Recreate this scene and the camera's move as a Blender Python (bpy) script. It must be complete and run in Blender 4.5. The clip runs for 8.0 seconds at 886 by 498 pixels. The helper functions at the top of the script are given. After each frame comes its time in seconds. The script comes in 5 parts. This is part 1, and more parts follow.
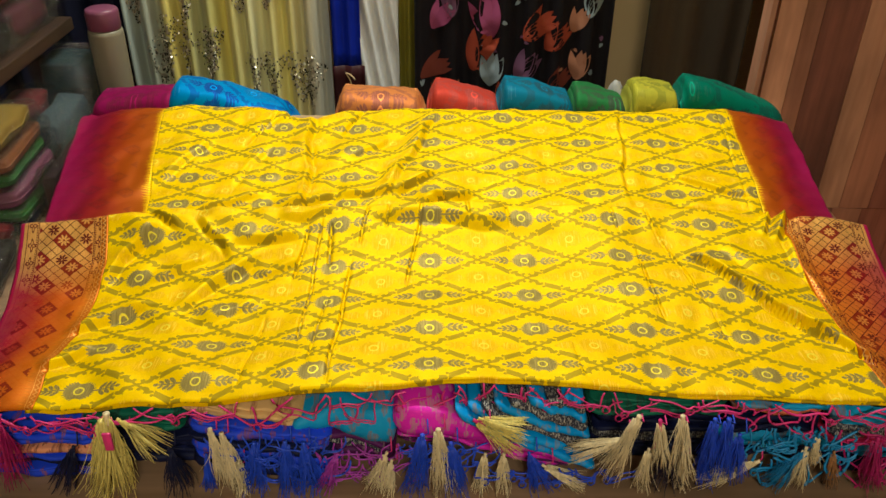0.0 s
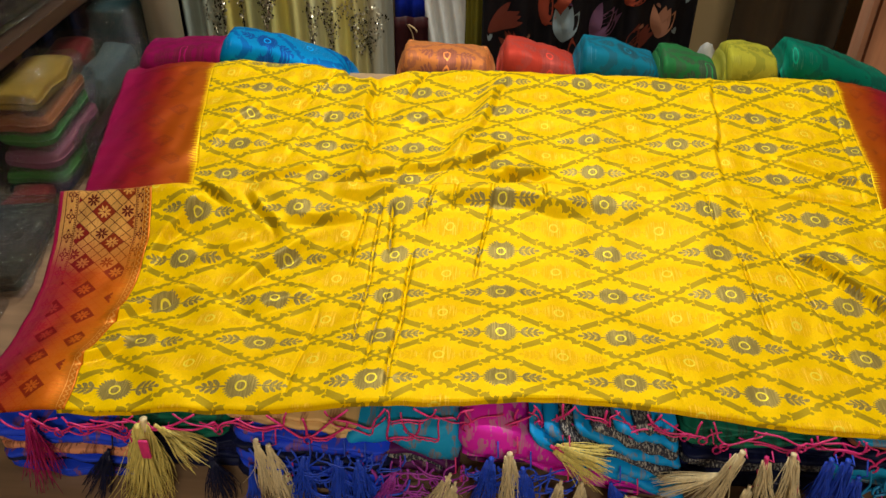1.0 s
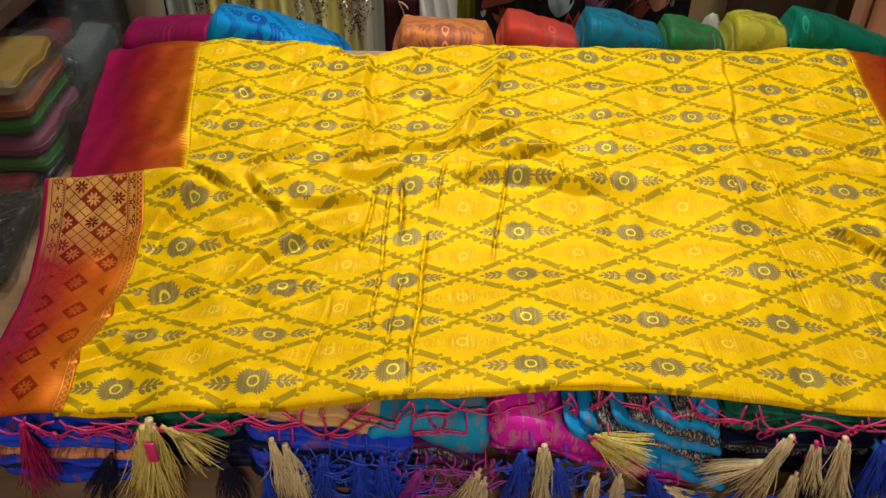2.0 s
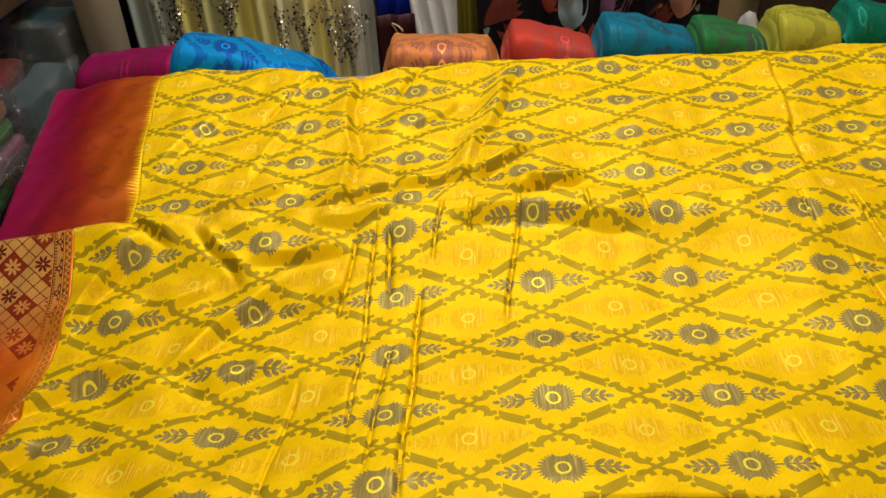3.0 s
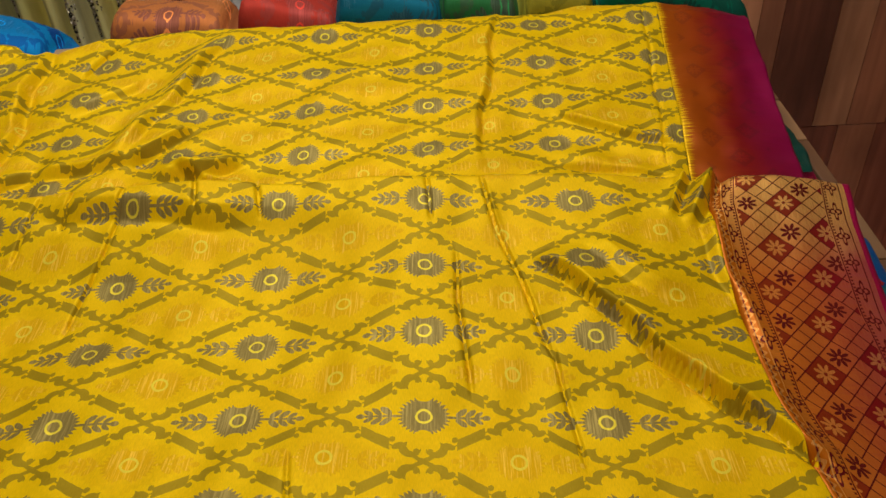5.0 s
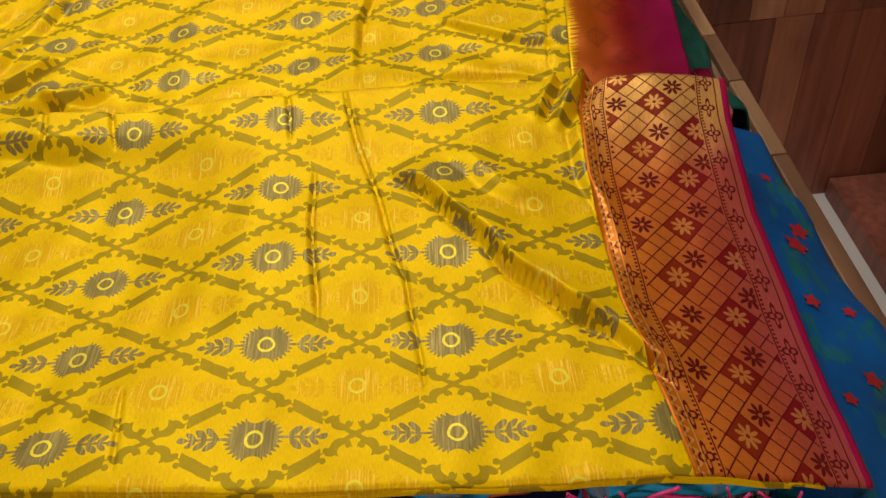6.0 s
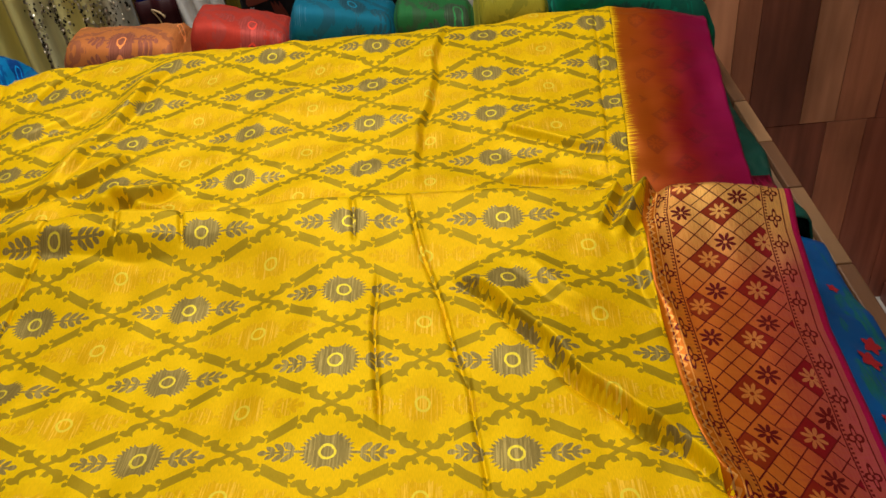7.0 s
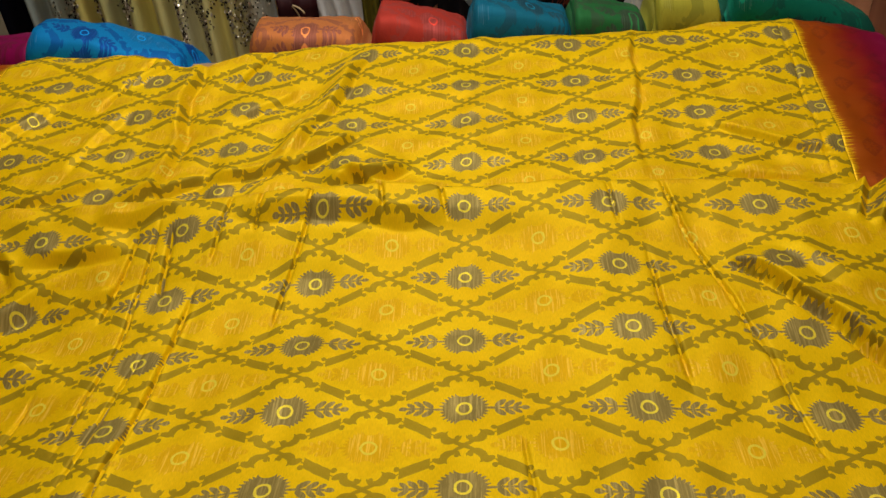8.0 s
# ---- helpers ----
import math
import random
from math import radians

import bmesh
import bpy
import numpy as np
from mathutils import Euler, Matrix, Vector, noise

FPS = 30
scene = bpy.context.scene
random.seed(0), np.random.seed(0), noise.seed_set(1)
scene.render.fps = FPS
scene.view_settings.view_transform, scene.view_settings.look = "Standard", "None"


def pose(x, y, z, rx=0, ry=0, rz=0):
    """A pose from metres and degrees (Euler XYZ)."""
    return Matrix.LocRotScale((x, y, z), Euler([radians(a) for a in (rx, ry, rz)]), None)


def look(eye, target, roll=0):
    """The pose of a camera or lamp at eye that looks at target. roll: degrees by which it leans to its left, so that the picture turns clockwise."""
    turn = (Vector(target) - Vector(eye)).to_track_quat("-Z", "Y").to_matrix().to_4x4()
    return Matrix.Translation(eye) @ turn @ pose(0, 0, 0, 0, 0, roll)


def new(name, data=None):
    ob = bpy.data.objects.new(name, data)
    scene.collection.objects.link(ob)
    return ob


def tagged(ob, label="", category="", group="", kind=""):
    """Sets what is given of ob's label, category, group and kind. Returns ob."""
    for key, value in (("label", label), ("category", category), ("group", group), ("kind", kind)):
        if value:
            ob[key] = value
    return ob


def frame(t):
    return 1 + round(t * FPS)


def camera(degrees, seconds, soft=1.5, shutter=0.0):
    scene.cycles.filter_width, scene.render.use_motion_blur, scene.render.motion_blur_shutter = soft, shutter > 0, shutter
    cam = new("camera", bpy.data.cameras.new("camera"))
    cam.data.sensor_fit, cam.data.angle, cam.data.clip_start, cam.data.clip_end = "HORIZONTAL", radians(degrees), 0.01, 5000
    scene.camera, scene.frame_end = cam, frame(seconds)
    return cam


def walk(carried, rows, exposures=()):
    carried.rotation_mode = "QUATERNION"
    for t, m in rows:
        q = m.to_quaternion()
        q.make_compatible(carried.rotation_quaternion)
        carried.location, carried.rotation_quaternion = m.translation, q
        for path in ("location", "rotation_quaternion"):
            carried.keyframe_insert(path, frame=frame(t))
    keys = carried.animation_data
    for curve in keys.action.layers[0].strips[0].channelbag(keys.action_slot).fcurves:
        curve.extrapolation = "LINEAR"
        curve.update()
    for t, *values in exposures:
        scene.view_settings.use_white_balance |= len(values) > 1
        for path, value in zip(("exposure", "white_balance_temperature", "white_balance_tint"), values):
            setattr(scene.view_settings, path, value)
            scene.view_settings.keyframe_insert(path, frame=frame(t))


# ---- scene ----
cam = camera(57.3, 8.0)
PATH = [
    (0, (-0.015, 0.058, 1.463), (0.01, 1.754, 0.403), 0.7),
    (0.5, (-0.004, 0.14, 1.454), (-0.049, 1.823, 0.375), 0.3),
    (1, (-0.046, 0.181, 1.447), (-0.134, 1.797, 0.272), 0.6),
    (1.2, (-0.093, 0.189, 1.445), (-0.123, 1.793, 0.25), 1.2),
    (2.3, (-0.088, 0.246, 1.399), (-0.135, 1.841, 0.193), -0.1),
    (2.5, (-0.068, 0.276, 1.389), (-0.176, 1.85, 0.16), -1.4),
    (3, (-0.073, 0.386, 1.314), (-0.157, 2.033, 0.184), -3.4),
    (3.5, (-0.012, 0.44, 1.305), (-0.173, 1.967, 0.023), -4.6),
    (4, (0.121, 0.458, 1.307), (-0.04, 1.997, 0.041), -3.1),
    (4.5, (0.208, 0.458, 1.301), (0.063, 1.995, 0.03), -3.5),
    (5, (0.271, 0.466, 1.292), (0.21, 2.043, 0.063), -4.1),
    (5.2, (0.293, 0.468, 1.286), (0.253, 2.041, 0.051), -4.4),
    (6.3, (0.381, 0.484, 1.268), (0.287, 1.908, -0.134), -9.3),
    (6.5, (0.381, 0.487, 1.269), (0.263, 1.989, -0.046), -9.7),
    (7, (0.353, 0.49, 1.279), (0.232, 2.081, 0.074), -7.5),
    (7.5, (0.266, 0.469, 1.283), (0.147, 2.074, 0.096), -5.8),
    (8, (0.133, 0.436, 1.292), (0.01, 2.054, 0.122), -4.7),
]
STOPS = [(0, 0.12, 6500, -2), (1, -0.06, 6500, 3), (2.5, -0.14, 6500, 8), (3.5, -0.18, 6500, 8), (4, -0.67, 6500, 12), (4.5, -0.72, 6500, 12), (5.2, -0.66, 6500, 11), (6.5, -0.40, 6500, 11), (7.2, -0.5, 6500, 11), (8, -0.65, 6500, 12)]
walk(cam, [(t, look(eye, target, roll)) for t, eye, target, roll in PATH], STOPS)


# ---- world and lamps ----
world = bpy.data.worlds.new("shop_air")
scene.world = world
world.use_nodes = True
world.node_tree.nodes["Background"].inputs[0].default_value = (1.0, 0.92, 0.82, 1)
world.node_tree.nodes["Background"].inputs[1].default_value = 0.08


def ceiling_lamp(x, y, w, d, watts, colour):
    data = bpy.data.lights.new("ceiling_lamp", "AREA")
    data.shape, data.size, data.size_y, data.energy, data.color = "RECTANGLE", w, d, watts, colour
    ob = new("ceiling_lamp", data)
    ob.matrix_world = pose(x, y, 2.56)
    return ob


ceiling_lamp(0.00, 1.76, 0.9, 0.10, 34, (1.0, 0.97, 0.92))
ceiling_lamp(0.25, -1.10, 0.7, 0.10, 33, (1.0, 0.89, 0.76))


# ---- node helpers ----
class Ex:
    """A number in a node tree, with arithmetic."""
    tree = None

    def __init__(self, sock):
        self.s = sock

    @staticmethod
    def op(kind, *args, clamp=False):
        n = Ex.tree.nodes.new("ShaderNodeMath")
        n.operation, n.use_clamp = kind, clamp
        for k, a in enumerate(args):
            if isinstance(a, Ex):
                Ex.tree.links.new(a.s, n.inputs[k])
            else:
                n.inputs[k].default_value = a
        return Ex(n.outputs[0])

    def __add__(self, o): return Ex.op("ADD", self, o)
    def __radd__(self, o): return Ex.op("ADD", o, self)
    def __sub__(self, o): return Ex.op("SUBTRACT", self, o)
    def __rsub__(self, o): return Ex.op("SUBTRACT", o, self)
    def __mul__(self, o): return Ex.op("MULTIPLY", self, o)
    def __rmul__(self, o): return Ex.op("MULTIPLY", o, self)
    def __truediv__(self, o): return Ex.op("DIVIDE", self, o)
    def __lt__(self, o): return Ex.op("LESS_THAN", self, o)
    def __gt__(self, o): return Ex.op("GREATER_THAN", self, o)
    def __abs__(self): return Ex.op("ABSOLUTE", self)


def emax(a, b): return Ex.op("MAXIMUM", a, b)
def emin(a, b): return Ex.op("MINIMUM", a, b)
def efrac(a): return Ex.op("FRACT", a)
def esqrt(a): return Ex.op("SQRT", a)
def ring2(x, y, rx, ry):
    a, b = x / rx, y / ry
    return esqrt(a * a + b * b)


def group_of(name, ins, outs):
    g = bpy.data.node_groups.new(name, "ShaderNodeTree")
    for n in ins:
        g.interface.new_socket(n, in_out="INPUT", socket_type="NodeSocketVector")
    for n in outs:
        g.interface.new_socket(n, in_out="OUTPUT", socket_type="NodeSocketFloat")
    a, b = g.nodes.new("NodeGroupInput"), g.nodes.new("NodeGroupOutput")
    Ex.tree = g
    return g, a, b


def split_xy(tree, sock):
    n = tree.nodes.new("ShaderNodeSeparateXYZ")
    tree.links.new(sock, n.inputs[0])
    return Ex(n.outputs[0]), Ex(n.outputs[1])


def medallion(px, py):
    """Toothed medallion round (0, 0), metres, bitten into above and below; and the small ring at its heart."""
    r = ring2(px, py, 0.0164, 0.0147)
    ang = Ex.op("ARCTAN2", py, px)
    tooth = abs(efrac(ang * 5.09 + 0.5) - 0.5) * 0.46
    body = r < 1.13 - tooth
    bite = ring2(px, py - 0.0165, 0.0064, 0.0048) < 1.0
    shoulder = (px * 0.62 + py) > 0.0190
    body = body * (1.0 - bite) * (1.0 - shoulder)
    o = ring2(px, py, 0.0060, 0.0064)
    circle = abs(o - 0.84) < 0.15
    return body, circle


def feather(px, py):
    """Sprig along +x from the medallion: a stem, pairs of plump leaves and a bud."""
    out = (py < 0.0010) * (px > 0.015) * (px < 0.040)
    for c, w, h in ((0.0255, 0.0030, 0.0044), (0.0318, 0.0028, 0.0040), (0.0376, 0.0024, 0.0031)):
        out = emax(out, ring2(px - c - (py - h) * 0.75, py - h, w, h * 0.82) < 1.0)
    return emax(out, ring2(px - 0.0430, py, 0.0030, 0.0021) < 1.0)


TRELLIS, gin, gout = group_of("trellis_weave", ["Vector"], ["Dark", "Gold", "Circle", "Bar", "Field"])
u_, v_ = split_xy(TRELLIS, gin.outputs[0])
fx, fy = abs(efrac(u_ + 0.5) - 0.5), abs(efrac(v_ + 0.5) - 0.5)
ax, ay = fx * 0.1275, fy * 0.0725
bx, by = (0.5 - fx) * 0.1275, (0.5 - fy) * 0.0725
m1, c1 = medallion(ax, ay)
m2, c2 = medallion(bx, by)
f1, f2 = feather(ax, ay), feather(bx, by)
dd = fx + fy - 0.5
line = abs(dd) < emax(abs(fx - 0.25) - 0.12, 0.0) * 0.17 + 0.008
bar = (abs(fx - 0.25) < 0.076) * (abs(dd) < 0.062)
# scrolls beside the crossings
def scroll(qx, qy):
    """Paired hooked leaves above and below a crossing, each with a bud and a thorn."""
    hook = (ring2(qx - 0.0088, qy - 0.0088, 0.0072, 0.0062) < 1.0) * (ring2(qx - 0.0060, qy - 0.0122, 0.0050, 0.0050) > 1.0)
    tip = ring2(qx - 0.0046, qy - 0.0078, 0.0019, 0.0019) < 1.0
    leaf = ring2(qx - 0.0168 + (qy - 0.0115) * 0.6, qy - 0.0115, 0.0036, 0.0030) < 1.0
    bud = ring2(qx - 0.0205, qy - 0.0168, 0.0020, 0.0022) < 1.0
    return emax(emax(hook, tip), emax(leaf, bud))
s1 = scroll(bx, ay)
s2 = scroll(ax, by)
dark = emax(m1, f1)
bar = emax(bar, emax(line, emax(s1, s2)))
# a stepped lozenge of golden weft round the pale medallions
field = (Ex.op("SNAP", bx, 0.0040) * 0.57 + Ex.op("SNAP", by, 0.0028)) < 0.0235
for out, val in (("Field", field), ("Dark", dark), ("Gold", emax(m2, f2)), ("Circle", emax(c1, c2)), ("Bar", bar)):
    TRELLIS.links.new(val.s, gout.inputs[out])

# gold brocade border: u across in metres, v along in metres
BROCADE, gin, gout = group_of("brocade_border", ["Vector"], ["Line", "Tile", "Edge", "Petal"])
u_, v_ = split_xy(BROCADE, gin.outputs[0])
P = 0.0215
a_, b_ = (u_ + v_) / (P * 1.414), (v_ - u_) / (P * 1.414)
ga, gb = abs(efrac(a_) - 0.5), abs(efrac(b_) - 0.5)
lattice = emax(ga, gb) > 0.476
ia, ib = Ex.op("FLOOR", a_), Ex.op("FLOOR", b_)
k4 = Ex.op("FLOORED_MODULO", ia + ib * 2.0, 4.0)
k2 = Ex.op("FLOORED_MODULO", ia, 2.0)
is_tile = (abs(k4 - 1.0) < 0.5) * (k2 > 0.5)
is_flower = (abs(k4 - 2.0) < 0.5) * (k2 < 0.5)
cu, cv = (efrac(a_) - efrac(b_)) * 0.7071, (efrac(a_) + efrac(b_) - 1.0) * 0.7071
rr = esqrt(cu * cu + cv * cv)
an = Ex.op("ARCTAN2", cv, cu)
petal = (rr < abs(Ex.op("SINE", an * 4.0)) * 0.30 + 0.10) * (rr > 0.07)
mid = (abs(u_ - 0.058) < 0.037)
lattice = emax(lattice, (emin(ga, gb) < 0.022) * (1.0 - is_tile) * (1.0 - is_flower))
tile = is_tile * (1.0 - petal) * mid
flower = is_flower * petal
beads = emin(abs(efrac(v_ / 0.0032) - 0.5) * 3.0, 1.0)
edge_lines = emax(abs(abs(u_ - 0.058) - 0.0385) < 0.0005, emax(abs(abs(u_ - 0.058) - 0.0535) < 0.0005, (abs(abs(u_ - 0.058) - 0.0403) < 0.0009) * (beads > 0.75)))
side = (abs(abs(u_ - 0.058) - 0.0463) < 0.0065)
sv = efrac(v_ / 0.027) - 0.5
su = (abs(u_ - 0.058) - 0.0463) / 0.0065
sr, sa = esqrt(su * su + sv * sv * 5.3), Ex.op("ARCTAN2", sv * 2.3, su)
sprig = ((abs(sr - 0.50 - Ex.op("COSINE", sa * 4.0) * 0.22) < 0.13) + (sr < 0.16)) * side
for out, val in (("Line", emax(emax(lattice * mid, flower * mid), emax(edge_lines, sprig))), ("Tile", tile), ("Edge", side), ("Petal", is_tile * petal * mid)):
    BROCADE.links.new(val.s, gout.inputs[out])


# ---- materials ----
class Mat:
    def __init__(self, name, rough=0.6, metal=0.0, spec=0.5, sheen=0.0):
        self.m = bpy.data.materials.new(name)
        self.m.use_nodes = True
        self.t = self.m.node_tree
        self.b = self.t.nodes["Principled BSDF"]
        self.b.inputs["Roughness"].default_value = rough
        self.b.inputs["Metallic"].default_value = metal
        self.b.inputs["Specular IOR Level"].default_value = spec
        self.b.inputs["Sheen Weight"].default_value = sheen

    def node(self, kind, **kw):
        n = self.t.nodes.new(kind)
        for k, v in kw.items():
            n.inputs[k.replace("_", " ")].default_value = v
        return n

    def link(self, a, b):
        self.t.links.new(a, b)

    def coord(self, which="Object", scale=(1, 1, 1)):
        c = self.t.nodes.new("ShaderNodeTexCoord")
        m = self.t.nodes.new("ShaderNodeMapping")
        m.inputs["Scale"].default_value = scale
        self.link(c.outputs[which], m.inputs[0])
        return m.outputs[0]

    def noise(self, vec, scale, detail=3.0):
        n = self.node("ShaderNodeTexNoise", Scale=scale, Detail=detail)
        self.link(vec, n.inputs["Vector"])
        return n.outputs["Fac"]

    def ramp(self, fac, *stops):
        r = self.t.nodes.new("ShaderNodeValToRGB")
        e = r.color_ramp.elements
        while len(e) < len(stops):
            e.new(0.5)
        for el, (p, c) in zip(e, stops):
            el.position, el.color = p, (*c, 1) if len(c) == 3 else c
        self.link(fac, r.inputs[0])
        return r.outputs[0]

    def mix(self, fac, a, b, mode="MIX"):
        n = self.t.nodes.new("ShaderNodeMix")
        n.data_type, n.blend_type = "RGBA", mode
        for sock, v in ((n.inputs[0], fac), (n.inputs[6], a), (n.inputs[7], b)):
            if isinstance(v, bpy.types.NodeSocket):
                self.link(v, sock)
            elif isinstance(v, (int, float)):
                sock.default_value = v
            else:
                sock.default_value = (*v, 1)
        return n.outputs[2]

    def colour(self, sock):
        if isinstance(sock, bpy.types.NodeSocket):
            self.link(sock, self.b.inputs["Base Color"])
        else:
            self.b.inputs["Base Color"].default_value = (*sock, 1)

    def bump(self, fac, strength=0.3, dist=0.001):
        n = self.node("ShaderNodeBump", Strength=strength, Distance=dist)
        self.link(fac, n.inputs["Height"])
        self.link(n.outputs[0], self.b.inputs["Normal"])

    def group(self, g, vec):
        n = self.t.nodes.new("ShaderNodeGroup")
        n.node_tree = g
        self.link(vec, n.inputs[0])
        return n


def weave_mat(name, ground, dark, gold, circle, bar, streak=0.35, rough=0.6, satin=0.15):
    """Brocade silk with the trellis pattern on its UV map."""
    M = Mat(name, rough, satin, 0.06)
    uv = M.coord("UV")
    wv = M.noise(M.coord("UV", (14, 14, 1)), 1.0, 2.0)
    off = M.node("ShaderNodeVectorMath")
    off.operation = "SCALE"
    M.link(M.ramp(wv, (0.3, (0, 0, 0)), (0.7, (1, 1, 1))), off.inputs[0])
    off.inputs["Scale"].default_value = 0.006
    add = M.node("ShaderNodeVectorMath")
    M.link(uv, add.inputs[0]), M.link(off.outputs[0], add.inputs[1])
    g = M.group(TRELLIS, add.outputs[0])
    threads = M.noise(M.coord("UV", (95, 2.2, 1)), 1.0, 2.0)
    fine = M.noise(M.coord("UV", (260, 18, 1)), 1.0, 1.0)
    patch = M.noise(M.coord("UV", (0.9, 0.7, 1)), 1.0, 2.0)
    base = M.mix(M.ramp(patch, (0.3, (0, 0, 0)), (0.75, (1, 1, 1))), ground, [c * k for c, k in zip(ground, (0.93, 0.86, 0.8))])
    goldc = M.mix(M.ramp(threads, (0.5, (0, 0, 0)), (0.66, (1, 1, 1))), gold, [min(1, c * 1.25 + 0.05) for c in gold])
    darkc = M.mix(M.ramp(threads, (0.45, (0, 0, 0)), (0.72, (1, 1, 1))), dark, [c * 1.6 + 0.012 for c in dark])
    Ex.tree = M.t
    weft = Ex(M.ramp(threads, (0.40, (0.40, 0.40, 0.40)), (0.62, (1.0, 1.0, 1.0))))
    base = M.mix((Ex(g.outputs["Field"]) * weft).s, base, M.mix(0.5, ground, gold))
    c = M.mix(g.outputs["Gold"], base, goldc)
    c = M.mix(g.outputs["Bar"], c, bar)
    c = M.mix(g.outputs["Dark"], c, darkc)
    c = M.mix(g.outputs["Circle"], c, circle)
    c = M.mix(M.ramp(fine, (0.25, (0, 0, 0)), (0.8, (0.2, 0.2, 0.2))), c, (0.0, 0.0, 0.0))
    M.colour(c)
    Ex.tree = M.t
    glint = Ex(M.ramp(threads, (0.42, (0.25, 0.25, 0.25)), (0.70, (1, 1, 1))))
    M.link((Ex(g.outputs["Dark"]) * glint * 0.45 + Ex(g.outputs["Bar"]) * 0.12 + satin).s, M.b.inputs["Metallic"])
    M.bump(fine, 0.25, 0.0004)
    return M.m


YELLOW = weave_mat("yellow_brocade_silk", (0.95, 0.645, 0.001), (0.28, 0.215, 0.06), (0.82, 0.48, 0.002), (0.88, 0.72, 0.06), (0.42, 0.292, 0.012), rough=0.55, satin=0.20)


def border_mat(name, gold_amount, sheen_from=0.0, least=0.5, fading_lines=False, first=(0.34, 0.09, 0.003)):
    """Orange to magenta shot silk; gold brocade over it, its sheen painted into the colour and fading below a given y.
    UV in metres.
    """
    M = Mat(name, 0.45, 0.3, 0.15)
    uv = M.coord("UV")
    sep = M.t.nodes.new("ShaderNodeSeparateXYZ")
    M.link(uv, sep.inputs[0])
    n = M.noise(M.coord("UV", (11, 7, 1)), 1.0, 3.0)
    Ex.tree = M.t
    fray = M.noise(M.coord("UV", (25, 520, 1)), 1.0, 3.0)
    pos = Ex(sep.outputs[0]) / 0.125 + (Ex(n) - 0.5) * 0.45 * Ex.op("MULTIPLY", Ex(sep.outputs[0]), 28.0, clamp=True) + (Ex(fray) - 0.5) * 0.24 - (0.10 if gold_amount > 0 else 0.0)
    shot = M.ramp(pos.s, (0.0, first), (0.03, [0.4 * v + 0.6 * w for v, w in zip(first, (0.46, 0.12, 0.003))]), (0.065, (0.40, 0.088, 0.003)), (0.36, (0.34, 0.048, 0.004)), (0.54, (0.26, 0.011, 0.012)), (0.72, (0.23, 0.005, 0.032)), (1.0, (0.30, 0.005, 0.075)))
    fine = M.noise(M.coord("UV", (1500, 90, 1)), 1.0, 1.0)
    g = M.group(BROCADE, uv)
    if gold_amount > 0:
        shot = M.mix(1.0, shot, (1.5, 1.5, 1.5), "MULTIPLY")
        e = Ex(sep.outputs[0])
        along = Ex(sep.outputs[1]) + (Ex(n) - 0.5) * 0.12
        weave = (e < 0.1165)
        # sheen as colour: gold stays strong near the fold, dims towards the front
        gold_sheen = Ex.op("MULTIPLY_ADD", along - sheen_from, 13.0, 0.3, clamp=True) * (1.0 - least) + least
        field = weave * (1.0 - emax(Ex(g.outputs["Line"]), Ex(g.outputs["Tile"]) * 0.9)) * gold_amount * gold_sheen
        field = emax(field, Ex(g.outputs["Petal"]) * (gold_sheen * 0.6 if fading_lines else 0.36))
        field = emax(field, Ex(g.outputs["Edge"]) * (1.0 - Ex(g.outputs["Line"])) * 0.30 * (gold_sheen if fading_lines else emax(gold_sheen, 0.5)))
        field = field * (Ex.op("MULTIPLY", e, 22.0, clamp=True) * 0.55 + 0.45)
        lobe = Ex.op("COSINE", Ex(sep.outputs[1]) * 900.0) * 0.0016 + 0.0052
        ragged = (abs(e - lobe) < 0.0011) + (abs(e - 0.0095) < 0.0005)
        field = emax(field * (e > 0.0108), ragged * 0.85 * emax(gold_sheen, 0.45))
        thr = Ex(M.ramp(fine, (0.3, (0.62, 0.62, 0.62)), (0.6, (1, 1, 1))))
        k = (field * thr)
        dk = M.mix((Ex(g.outputs["Line"]) * (Ex.op("MULTIPLY_ADD", gold_sheen, 1.4, -0.1, clamp=True) if fading_lines else 1.0)).s, shot, (0.13, 0.008, 0.008))
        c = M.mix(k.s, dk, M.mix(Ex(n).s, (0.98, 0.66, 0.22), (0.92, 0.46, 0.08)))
        c = M.mix((Ex(g.outputs["Tile"]) * 0.75).s, c, M.mix(Ex(n).s, (0.20, 0.004, 0.010), (0.16, 0.005, 0.005)))
        M.link((k * 0.45 + 0.30).s, M.b.inputs["Metallic"])
        M.b.inputs["Roughness"].default_value = 0.42
    else:
        c = M.mix((Ex(g.outputs["Tile"]) * 0.3).s, shot, (0.10, 0.01, 0.01))
    M.colour(c)
    M.bump(fine, 0.3, 0.0004)
    return M.m


# both front borders carry painted gold sheen; the left one dims to less
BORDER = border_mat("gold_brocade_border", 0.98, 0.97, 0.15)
BORDER_LOW_SHEEN = border_mat("low_sheen_gold_border", 0.9, 0.945, 0.06, True)
BORDER_REVERSE = border_mat("shot_silk_border", 0.0, first=(0.93, 0.60, 0.002))


